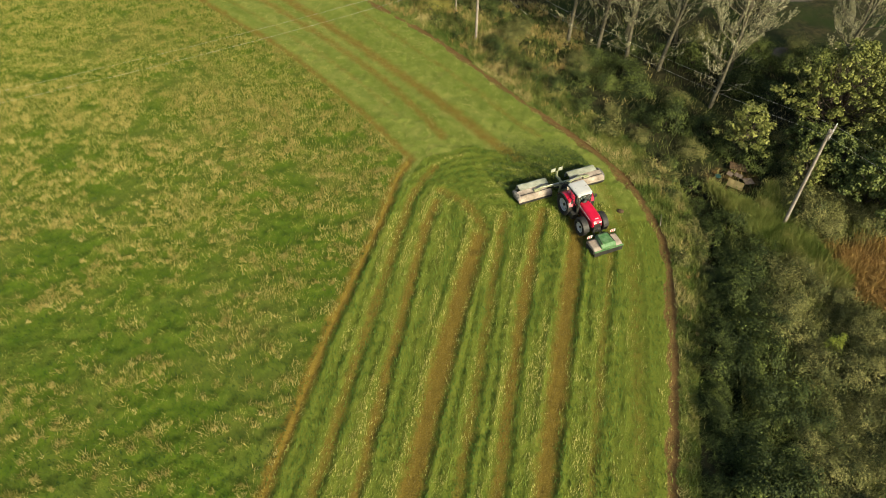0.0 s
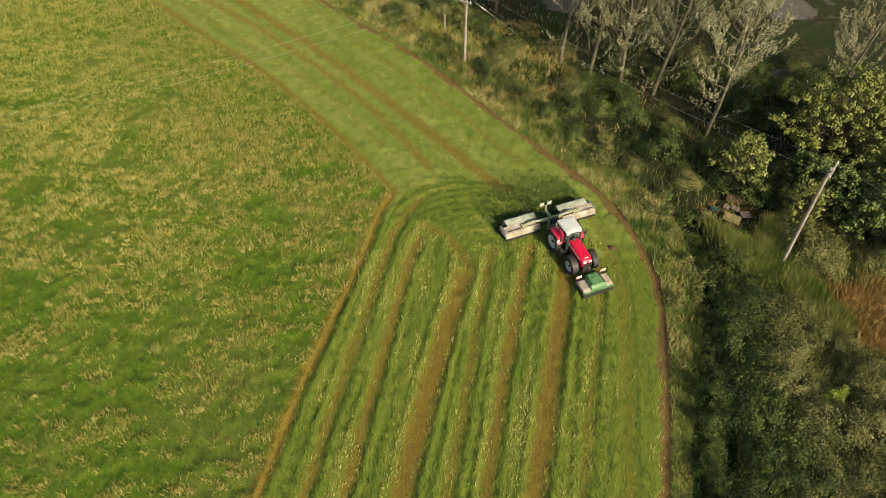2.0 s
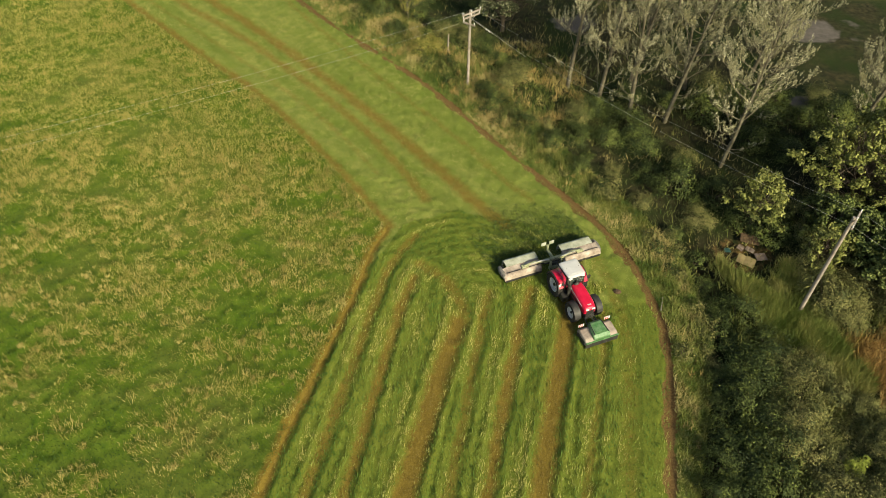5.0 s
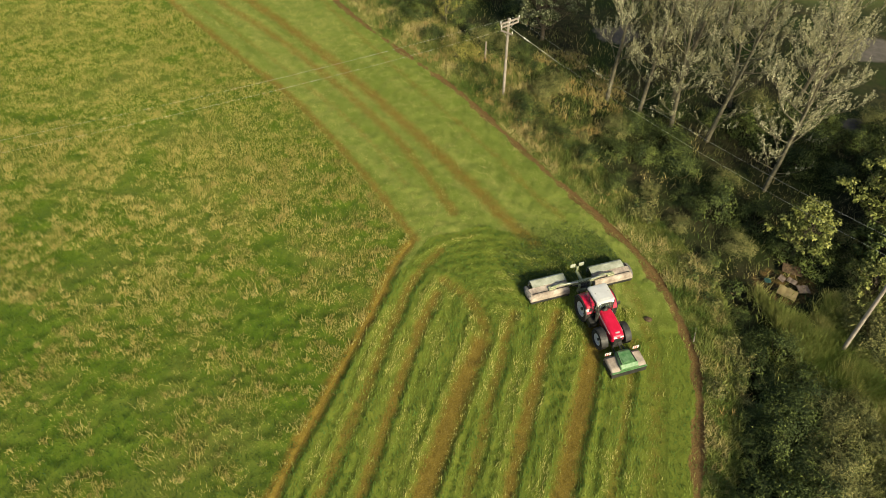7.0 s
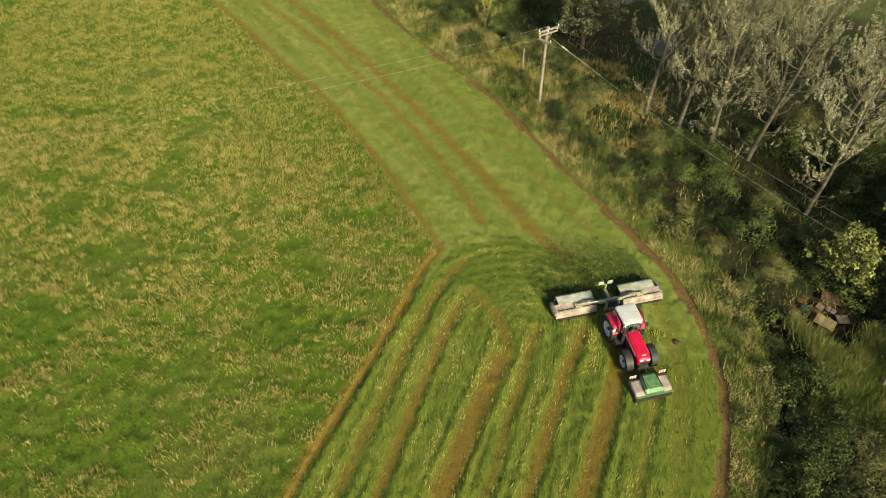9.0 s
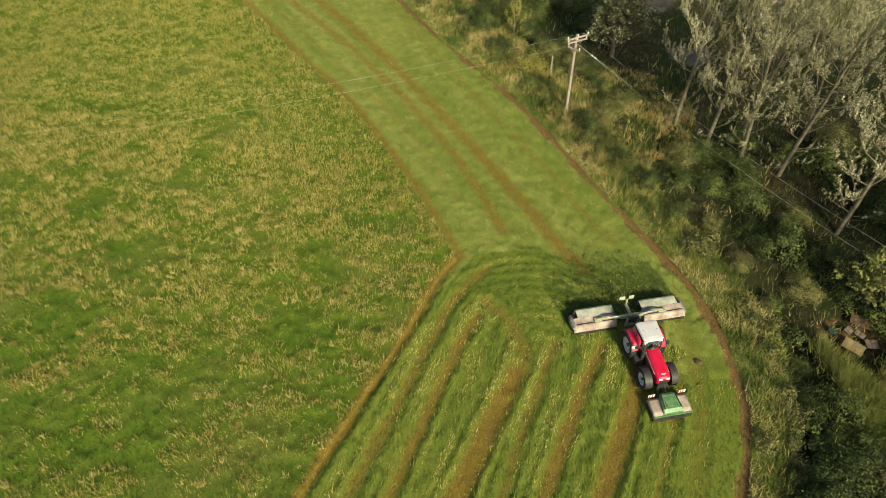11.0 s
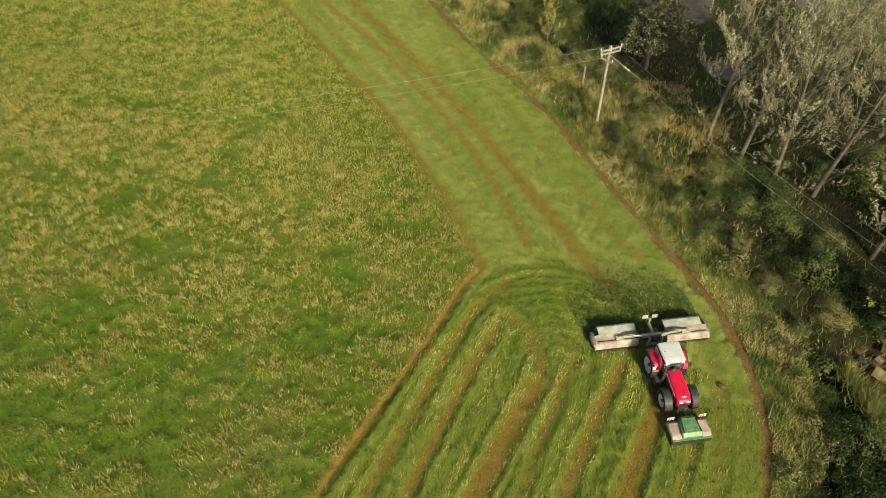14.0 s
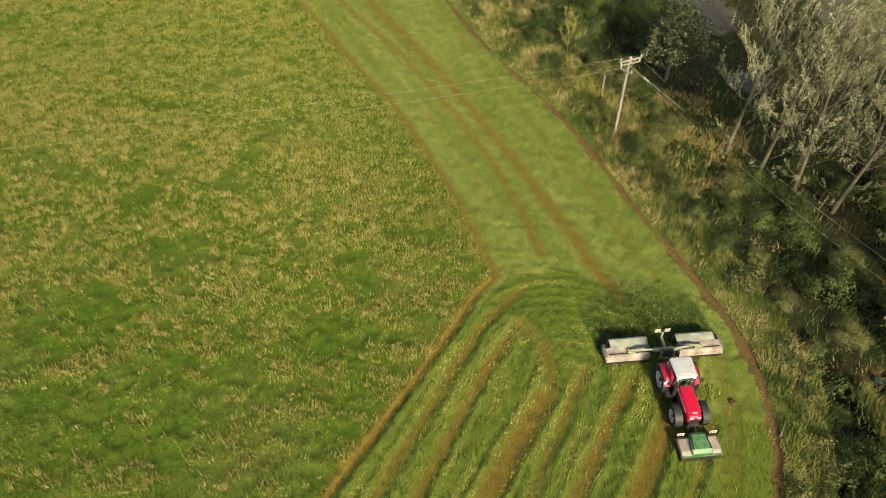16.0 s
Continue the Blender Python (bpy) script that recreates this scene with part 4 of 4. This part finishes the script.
    for i in range(n + 1):
        a = radians(a0 + (a1 - a0) * i / n)
        c, s = math.cos(a), math.sin(a)
        rings.append([(cx + c * q, y, cz + s * q) for q, y in ((r, y0), (r - lip, y1), (r - lip - thick, y1), (r - thick, y0))])
    return loft(bm, rings)


def tractor():
    t = thing("tractor", TRACTOR, "red farm tractor with a white cab roof on mown grass", "tractor")
    for s in (1, -1):
        wheel(t, 0, s * 0.94, 0.95, 0.60, 22)
        wheel(t, 2.66, s * 0.92, 0.73, 0.50, 20)
        part("rear_mudguard", arch(bmesh.new(), 0.0, 0.95, 1.10, 28, 165, s * 0.52, s * 1.16, 0.05, 0.05), M_RED, t)
        part("mudguard_lip", arch(bmesh.new(), 0.0, 0.95, 1.06, 24, 168, s * 1.165, s * 1.25, 0.06, 0.02), M_BLACK, t, "black rubber lip")
        part("front_mudguard", arch(bmesh.new(), 2.66, 0.73, 0.84, 8, 150, s * 0.66, s * 1.14, 0.04, 0.04), M_BLACK, t, "black plastic front mudguard")
        part("silver_stripe", loft(bmesh.new(), [[(x, s * (w + 0.012), z - h), (x, s * (w + 0.012), z + h), (x, s * (w - 0.03), z + h + 0.02), (x, s * (w - 0.03), z - h)]
                                                for x, w, z, h in ((1.35, 0.485, 1.74, 0.055), (2.25, 0.50, 1.70, 0.045), (3.02, 0.495, 1.62, 0.025))]), M_SILVER, t, "pale decal stripe along the bonnet")
        part("headlight", box(bmesh.new(), (3.40, s * 0.24 - 0.12, 1.52), (3.485, s * 0.24 + 0.12, 1.63), 0.02), M_LAMP, t, "clear headlight")
        part("bonnet_vent", box(bmesh.new(), (1.5, s * 0.46, 1.30), (2.65, s * 0.52, 1.48), 0.02), M_BLACK, t)
        part("mirror_arm", rod(rod(bmesh.new(), (0.98, s * 0.72, 2.30), (1.08, s * 1.08, 2.34), 0.018), (1.08, s * 1.08, 2.36), (1.08, s * 1.08, 2.0), 0.018), M_BLACK, t)
        part("mirror", box(bmesh.new(), (1.05, s * 1.08 - 0.10, 1.94), (1.11, s * 1.08 + 0.10, 2.28), 0.02), M_BLACK, t)
        part("door", box(bmesh.new(), (0.25, s * 0.755, 1.32), (0.94, s * 0.775, 2.52)), M_GLASS, t, "glass cab door")
        part("side_window", box(bmesh.new(), (-0.38, s * 0.745, 1.75), (0.16, s * 0.765, 2.52)), M_GLASS, t, "tinted side window")
        part("lower_link", rod(bmesh.new(), (-0.35, s * 0.38, 0.65), (-1.75, s * 0.45, 0.62), 0.05), M_STEEL, t)
        part("front_lift_arm", rod(bmesh.new(), (3.35, s * 0.32, 0.75), (4.15, s * 0.42, 0.62), 0.045), M_STEEL, t)
        part("work_light", box(bmesh.new(), (1.10, s * 0.5 - 0.09, 2.54), (1.19, s * 0.5 + 0.09, 2.63), 0.02), M_LAMP, t)
        for x in (-0.42, 0.20, 0.98):
            part("cab_pillar", rod(bmesh.new(), (x, s * 0.75, 1.25), (x * 0.99, s * 0.72, 2.58), 0.045, 0.04, 8), M_BLACK, t)
    part("windscreen", box(bmesh.new(), (0.98, -0.68, 1.72), (1.0, 0.68, 2.54)), M_GLASS, t, "clear windscreen")
    part("rear_window", box(bmesh.new(), (-0.46, -0.68, 1.60), (-0.44, 0.68, 2.54)), M_GLASS, t, "tinted rear window")
    part("cab_floor", box(bmesh.new(), (-0.5, -0.74, 1.08), (1.0, 0.74, 1.30), 0.04), M_BLACK, t)
    part("seat", box(box(bmesh.new(), (-0.35, -0.26, 1.45), (0.15, 0.26, 1.62), 0.05), (-0.42, -0.25, 1.58), (-0.28, 0.25, 2.15), 0.05), M_SEAT, t, "grey cloth driving seat")
    part("steering_wheel", rod(rod(bmesh.new(), (0.62, 0, 1.30), (0.50, 0, 1.82), 0.04), (0.50, 0, 1.82), (0.49, 0, 1.85), 0.2, 0.2, 18), M_BLACK, t)
    roof = part("cab_roof", loft(bmesh.new(), [[(cx + x * fx, y * fy, z) for x, y in ((-0.9, -0.70), (-0.80, -0.84), (0.78, -0.80), (0.94, -0.62), (0.94, 0.62), (0.78, 0.80), (-0.80, 0.84), (-0.9, 0.70))]
                                             for cx, fx, fy, z in ((0.34, 0.84, 0.84, 2.56), (0.34, 0.89, 0.88, 2.64), (0.34, 0.88, 0.87, 2.70), (0.33, 0.79, 0.78, 2.76), (0.32, 0.5, 0.5, 2.79))]), M_WHITE, t, "white cab roof")
    part("roof_hatch", box(bmesh.new(), (0.42, -0.42, 2.745), (0.90, 0.42, 2.795), 0.02), M_WHITE, roof)
    part("roof_seam", box(bmesh.new(), (0.31, -0.52, 2.745), (0.34, 0.52, 2.787)), M_BLACK, roof)
    rings = []
    for x, w, z0, z1, c in ((1.24, 0.45, 1.20, 1.98, 0.15), (1.7, 0.49, 1.18, 1.99, 0.17), (2.4, 0.50, 1.14, 1.93, 0.18), (3.0, 0.49, 1.10, 1.85, 0.19), (3.36, 0.45, 1.12, 1.74, 0.20), (3.46, 0.38, 1.20, 1.62, 0.16)):
        rings.append([(x, -w, z0), (x, -w, z1 - c), (x, -w * 0.82, z1 - c * 0.3), (x, -w * 0.45, z1), (x, w * 0.45, z1), (x, w * 0.82, z1 - c * 0.3), (x, w, z1 - c), (x, w, z0)])
    bonnet = part("bonnet", loft(bmesh.new(), rings), M_RED, t, "glossy red bonnet")
    part("grille", box(bmesh.new(), (3.36, -0.30, 1.02), (3.485, 0.30, 1.46), 0.03), M_BLACK, bonnet, "black front grille")
    part("bonnet_badge", box(bmesh.new(), (3.14, -0.16, 1.80), (3.24, 0.16, 1.83), 0.01), M_SILVER, bonnet)
    part("scuttle", box(bmesh.new(), (1.0, -0.50, 1.25), (1.22, 0.50, 1.90), 0.06), M_BLACK, t)
    part("engine_block", box(bmesh.new(), (0.7, -0.36, 0.62), (3.25, 0.36, 1.22), 0.06), M_STEEL, t, "dark greasy engine block")
    part("gearbox", box(bmesh.new(), (-0.62, -0.42, 0.60), (0.8, 0.42, 1.15), 0.08), M_STEEL, t)
    part("rear_axle", rod(bmesh.new(), (0, -0.95, 0.95), (0, 0.95, 0.95), 0.17, None, 14), M_STEEL, t)
    part("front_axle", rod(bmesh.new(), (2.66, -0.92, 0.73), (2.66, 0.92, 0.73), 0.11, None, 12), M_STEEL, t)
    part("fuel_tank", box(bmesh.new(), (0.55, -1.08, 0.45), (1.45, -0.45, 1.02), 0.09), M_BLACK, t, "black fuel tank")
    part("toolbox", box(bmesh.new(), (0.7, 0.5, 0.5), (1.5, 0.98, 0.98), 0.07), M_BLACK, t)
    for i, z in enumerate((0.45, 0.72, 0.99)):
        part("step", box(bmesh.new(), (0.25, -1.12 + 0.06 * i, z), (0.62, -0.80 + 0.06 * i, z + 0.03)), M_STEEL, t)
    ex = part("exhaust", rod(rod(bmesh.new(), (1.38, -0.62, 1.15), (1.34, -0.64, 2.05), 0.13, 0.13, 16), (1.34, -0.64, 2.05), (1.28, -0.68, 2.62), 0.075, 0.07, 12), M_STEEL, t, "dark exhaust stack")
    part("exhaust_tip", rod(bmesh.new(), (1.28, -0.68, 2.62), (1.18, -0.72, 2.76), 0.075, 0.065, 12), M_GALV, ex)
    part("air_intake", rod(bmesh.new(), (1.28, -0.30, 1.75), (1.26, 0.10, 2.12), 0.13, 0.15, 14), M_STEEL, t)
    part("top_link", rod(bmesh.new(), (-0.62, 0, 1.15), (-1.75, 0, 1.15), 0.045), M_STEEL, t)
    part("drawbar_frame", box(box(bmesh.new(), (-0.95, -0.30, 0.75), (-0.60, 0.30, 1.25), 0.04), (-0.75, -0.42, 1.25), (-0.62, 0.42, 1.42), 0.03), M_STEEL, t)
    part("front_hitch", box(bmesh.new(), (3.25, -0.36, 0.62), (3.55, 0.36, 1.02), 0.05), M_STEEL, t)
    part("front_top_link", rod(bmesh.new(), (3.5, 0, 1.0), (4.15, 0, 0.98), 0.04), M_STEEL, t)
    return t


def wing_profile(y, k=1.0):
    return [(-1.62, y, 0.30), (-1.66, y, 0.62 * k), (-1.80, y, 0.80 * k), (-2.42, y, 0.92 * k), (-2.44, y, 0.80), (-2.4, y, 0.30)]


def rear_mower():
    t = thing("rear_mower", TRACTOR @ pose(-0.40, 0, 0), "dusty butterfly mower with two pale folded-down wings behind the tractor", "mower")
    part("headstock", box(box(box(bmesh.new(), (-1.55, -0.55, 0.50), (-1.35, 0.55, 0.72), 0.03), (-1.55, -0.50, 0.72), (-1.38, -0.36, 1.30), 0.02), (-1.55, 0.36, 0.72), (-1.38, 0.50, 1.30), 0.02), M_ARM, t)
    part("cross_beam", box(bmesh.new(), (-1.95, -0.85, 1.00), (-1.70, 0.85, 1.24), 0.04), M_ARM, t, "olive painted cross beam")
    part("gear_housing", box(bmesh.new(), (-1.95, -0.28, 0.62), (-1.5, 0.28, 1.02), 0.06), M_STEEL, t)
    part("rear_mast", box(bmesh.new(), (-2.95, -0.10, 0.95), (-1.9, 0.10, 1.12), 0.03), M_ARM, t)
    part("mast_post", box(bmesh.new(), (-2.98, -0.07, 0.95), (-2.84, 0.07, 1.55), 0.02), M_ARM, t)
    for i in range(5):
        y = -0.3 + 0.15 * i
        part("hydraulic_hose", rod(rod(bmesh.new(), (-1.0, y * 0.5, 1.3), (-1.35, y, 1.5), 0.02, None, 6), (-1.35, y, 1.5), (-1.8, y * 1.4, 1.22), 0.02, None, 6), M_BLACK, t)
    for s in (1, -1):
        a, b = 1.02, 4.12
        bm = bmesh.new()
        loft(bm, [wing_profile(s * y, k) for y, k in ((a, 0.96), (a + 0.06, 1.0), (2.5, 1.02), (b - 0.35, 1.0), (b - 0.12, 0.95), (b, 0.82))])
        deck = part("wing_deck", bm, M_DECK, t, "beige mud-stained mower deck")
        bm = bmesh.new()
        loft(bm, [[(-2.43, s * y, 0.965), (-3.00, s * y, 1.03 + d), (-3.16, s * y, 0.95 + d), (-3.24, s * y, 0.35), (-3.20, s * y, 0.35), (-3.12, s * y, 0.92), (-2.98, s * y, 0.985), (-2.43, s * y, 0.93)]
                  for y, d in ((a, 0.0), (1.8, 0.025), (2.6, 0.0), (3.2, 0.02), (b - 0.42, 0.0))])
        part("rear_cover", bm, M_FLAP, t, "pale dusty cloth cover")
        bm = bmesh.new()
        loft(bm, [[(-2.35 + 0.68 * c * math.cos(q), s * y, 0.58 + 0.27 * c * math.sin(q)) for q in [i * math.pi / 5 for i in range(10)]] for y, c in ((b - 0.14, 1.0), (b + 0.05, 0.9), (b + 0.13, 0.55))])
        part("outer_shield", bm, M_SHIELD, t, "scuffed grey end shield")
        part("swath_disc", rod(bmesh.new(), (-2.7, s * (b - 0.30), 0.45), (-2.7, s * (b - 0.22), 0.45), 0.34, 0.34, 20), M_STEEL, t)
        part("skid", box(bmesh.new(), (-2.4, s * 2.5 - 1.35, 0.03), (-1.7, s * 2.5 + 1.35, 0.14), 0.03), M_STEEL, t)
        part("front_skirt", box(bmesh.new(), (-1.615, s * 2.55 - 1.5, 0.12), (-1.59, s * 2.55 + 1.5, 0.34), 0.008), M_BLACK, t, "black rubber skirt")
        part("lift_arm", rod(rod(bmesh.new(), (-1.82, s * 0.75, 1.14), (-1.95, s * 1.7, 1.20), 0.11), (-1.95, s * 1.7, 1.20), (-2.02, s * 2.45, 0.99), 0.10, 0.07), M_ARM, t, "olive lift arm")
        part("ram", rod(rod(bmesh.new(), (-1.65, s * 0.5, 1.38), (-1.78, s * 1.25, 1.34), 0.055), (-1.78, s * 1.25, 1.34), (-1.88, s * 1.9, 1.22), 0.03), M_GALV, t)
        part("drive_shaft", rod(bmesh.new(), (-1.7, s * 0.28, 0.82), (-1.98, s * 1.35, 0.98), 0.07, None, 12), M_BLACK, t)
        part("hinge_bracket", box(bmesh.new(), (-2.15, s * 2.35 - 0.28, 0.90), (-1.85, s * 2.35 + 0.28, 1.04), 0.03), M_ARM, t)
        part("deck_rib", box(bmesh.new(), (-1.92, s * 2.5 - 1.4, 0.845), (-1.88, s * 2.5 + 1.4, 0.885)), M_STEEL, deck)
        part("warning_board", box(bmesh.new(), (-3.02, s * 0.34 - 0.20, 1.50), (-2.98, s * 0.34 + 0.20, 1.84), 0.01, Matrix.Translation((0, 0, 0))), M_FLAP, t, "pale warning board")
        part("board_arm", rod(bmesh.new(), (-2.92, 0, 1.50), (-2.98, s * 0.30, 1.62), 0.025), M_ARM, t)
    return t


def front_mower():
    t = thing("front_mower", TRACTOR @ pose(-0.36, 0, 0), "dusty front mower with a green central hood", "mower")
    rings = []
    for y in (-1.28, -1.22, -0.5, 0.5, 1.22, 1.28):
        k = 0.9 if abs(y) > 1.25 else 1.0
        rings.append([(4.50, y, 0.35), (4.53, y, 0.66 * k), (4.72, y, 0.78 * k), (5.55, y, 0.74 * k), (5.80, y, 0.62 * k), (5.82, y, 0.30)])
    part("deck", loft(bmesh.new(), rings), M_DECK, t, "beige mud-stained deck")
    part("front_skirt", box(bmesh.new(), (5.825, -1.28, 0.06), (5.87, 1.28, 0.54), 0.01), M_BLACK, t, "black rubber front skirt")
    part("skirt_rail", box(bmesh.new(), (5.78, -1.30, 0.545), (5.89, 1.30, 0.63), 0.02), M_GREEN, t)
    hood = part("hood", loft(bmesh.new(), [[(x, -w, 0.66), (x, -w, z - 0.06), (x, -w + 0.06, z), (x, w - 0.06, z), (x, w, z - 0.06), (x, w, 0.66)]
                                     for x, w, z in ((4.46, 0.46, 1.00), (4.66, 0.52, 1.10), (5.60, 0.66, 1.00), (5.80, 0.64, 0.82))]), M_GREEN, t, "green central hood")
    part("hood_panel", box(bmesh.new(), (4.72, -0.36, 1.055), (5.5, 0.36, 1.08), 0.006, Matrix.Translation((0, 0, 0.015))), M_GREEN, hood)
    for s in (1, -1):
        part("hood_rail", rod(bmesh.new(), (4.60, s * 0.46, 1.14), (5.62, s * 0.55, 1.04), 0.03), M_BLACK, hood)
        part("side_guard", box(bmesh.new(), (4.6, s * 1.285 - 0.02, 0.10), (5.6, s * 1.285 + 0.02, 0.50), 0.01), M_BLACK, t)
        sign = part("warning_sign", box(bmesh.new(), (4.50, s * 1.04 - 0.22, 0.86), (4.53, s * 1.04 + 0.22, 1.14), 0.005), M_PORCELAIN, t, "red and white striped warning sign")
        for q in (-0.15, 0.02):
            part("sign_stripe", box(bmesh.new(), (4.531, s * 1.04 + q, 0.87), (4.536, s * 1.04 + q + 0.08, 1.13)), M_SIGNRED, sign)
        part("sign_post", rod(bmesh.new(), (4.52, s * 1.04, 0.60), (4.52, s * 1.04, 0.9), 0.02), M_STEEL, t)
        part("skid", box(bmesh.new(), (4.7, s * 0.8 - 0.45, 0.03), (5.4, s * 0.8 + 0.45, 0.14), 0.03), M_STEEL, t)
        part("a_frame", rod(bmesh.new(), (4.45, s * 0.42, 0.62), (4.48, 0, 1.02), 0.04), M_STEEL, t)
    return t


tractor()
rear_mower()
front_mower()

# ---- utility poles and wires ----


def crossarm_pole(m, h, lean, label, arms):
    t = thing("utility_pole", m, label, "utility pole", "utility poles")
    bm = bmesh.new()
    rings = []
    for i in range(9):
        f = i / 8
        r = 0.15 - 0.04 * f
        rings.append([(lean[0] * f + r * math.cos(a), lean[1] * f + r * math.sin(a), -0.6 + (h + 0.6) * f) for a in [k * math.pi / 7 for k in range(14)]])
    part("post", loft(bm, rings), M_POLE, t)
    for z, half, turn in arms:
        f = z / h
        c = Vector((lean[0] * f, lean[1] * f, z))
        r = Matrix.Translation(c) @ Matrix.Rotation(radians(turn), 4, "Z")
        arm = part("crossarm", box(bmesh.new(), (-half, -0.24, -0.07), (half, -0.12, 0.07), 0.01, r), M_POLE, t, "grey wooden crossarm")
        for s in (-1, 0, 1):
            if s or half > 0.9:
                p = r @ Vector((s * (half - 0.08), -0.18, 0.07))
                part("insulator", rod(rod(bmesh.new(), p, p + Vector((0, 0, 0.12)), 0.03), p + Vector((0, 0, 0.1)), p + Vector((0, 0, 0.22)), 0.05, 0.035, 12), M_PORCELAIN, arm, "white porcelain insulator")
        for s in (-1, 1):
            part("brace", rod(bmesh.new(), r @ Vector((s * half * 0.6, -0.12, -0.05)), c - Vector((0, 0, 0.7)), 0.018), M_GALV, t)
    return t


def wire(a, b, sag, r=0.0042, n=26, label="thin overhead wire strung between utility poles"):
    a, b = Vector(a), Vector(b)
    cu = bpy.data.curves.new("overhead_wire", "CURVE")
    cu.dimensions, cu.bevel_depth, cu.bevel_resolution = "3D", r, 1
    sp = cu.splines.new("POLY")
    sp.points.add(n)
    for i in range(n + 1):
        f = i / n
        p = a.lerp(b, f) - Vector((0, 0, 4 * sag * f * (1 - f)))
        sp.points[i].co = (*p, 1)
    cu.materials.append(M_WIRE)
    return tagged(new("overhead_wire", cu), label, "wire", "overhead wires")


PA, PB = (2.6, 70.2), (27.4, 41.95)
crossarm_pole(pose(*PA, 0), 8.3, (0, 0), "tall weathered wooden utility pole with double crossarms on the verge", ((8.1, 1.1, 39), (7.75, 1.0, 39), (6.95, 0.65, -30)))
crossarm_pole(pose(*PB, 0), 10.1, (0, 0), "plain pale wooden utility pole with one crossarm in the scrub", ((9.9, 1.0, 55),))
AX, BX = Vector((0.8, 0.55, 0)), Vector((0.55, 0.80, 0))
for s in (-1, 1):
    a = Vector((*PA, 8.25)) + 0.9 * s * AX * 0.9
    a.z -= 0.5 - 0.5 * s
    wire(a, Vector((-78, 28, 8.4)) + Vector((-0.4, 0.75, 0)) * s, 1.9)
    wire(Vector((*PA, 8.2)) + 0.75 * s * AX, Vector((*PB, 10.05)) + 0.85 * s * BX, 0.9)
    wire(Vector((*PB, 10.05)) + 0.85 * s * BX, Vector((58, 8, 9)) + 0.8 * s * BX, 0.9)
wire(Vector((*PA, 7.5)), Vector((8.6, 75.6, 0.2)), 0.0, 0.011, label="steel stay wire from the pole to the ground")
for f in (0.26, 0.31):
    p = Vector((*PA, 7.5)).lerp(Vector((8.6, 75.6, 0.2)), f)
    ins = part("stay_insulator", rod(bmesh.new(), p, p + Vector((0.10, 0.09, -0.13)), 0.07, 0.07, 10), M_PORCELAIN)
    tagged(ins, "white porcelain egg insulator on a stay wire", "insulator", "stay insulators")


# ---- clutter in the clearing and along the verge ----
def sheet(name, x, y, z, sx, sy, turn, tilt, m, label):
    bm = bmesh.new()
    rings = []
    for i in range(6):
        f = i / 5 - 0.5
        w = 0.03 * math.sin(i * 2.3)
        rings.append([(f * sx, -sy / 2, w), (f * sx, sy / 2, w + 0.02), (f * sx, sy / 2, w + 0.05), (f * sx, -sy / 2, w + 0.03)])
    ob = part(name, loft(bm, rings), m)
    ob.matrix_world = pose(x, y, z, tilt, 3, turn)
    return tagged(ob, label, "board")


sheet("yellow_sheet", 24.9, 47.1, 0.18, 1.4, 0.9, -28, 6, M_SHEET, "pale yellow panel lying on the ground")
sheet("board", 26.2, 47.6, 0.14, 0.9, 0.7, 10, 3, M_BOARD, "pale wooden board beside a yellow panel")
sheet("board", 24.8, 48.5, 0.20, 0.62, 0.5, 50, 12, M_BOARD, "small pale board on dark soil")
sheet("board", 25.5, 48.3, 0.18, 0.7, 0.4, -35, 9, M_BOARD, "small pale board on dark soil")
sheet("panel", 25.8, 49.5, 0.16, 1.5, 0.9, -15, 5, M_CLOD, "brown panel lying at the back of a clearing")
sheet("tarpaulin", 23.7, 48.2, 0.14, 0.5, 0.4, 0, 2, M_TEAL, "teal tarpaulin scrap on bare soil")
stump = part("marker_post", rod(bmesh.new(), (0.35, 76.6, -0.1), (0.39, 76.6, 2.0), 0.13, 0.07, 12), M_POLE)
tagged(stump, "short pale wooden post in the hedge", "post")
stick = part("fallen_branch", rod(bmesh.new(), (17.45, 41.9, 0.06), (17.75, 43.1, 0.14), 0.05, 0.03, 8), M_POLE)
tagged(stick, "broken pale stick lying beside the rut", "branch")


def soil_mound(x, y, r, h):
    bm = bmesh.new()
    bmesh.ops.create_icosphere(bm, subdivisions=3, radius=1.0)
    for v in bm.verts:
        q = noise.noise(v.co * 2.2 + Vector((x, y, 0))) * 0.3 + noise.noise(v.co * 6.0) * 0.12
        v.co = Vector((v.co.x * r * (1 + q), v.co.y * r * 0.8 * (1 + q), max(v.co.z, -0.3) * h * (1 + q)))
    ob = part("soil_mound", bm, M_CLOD)
    ob.matrix_world = pose(x, y, 0.0)
    return tagged(ob, "dark crumbly clod of soil on the mown grass", "soil mound")


soil_mound(14.45, 43.6, 0.28, 0.13)
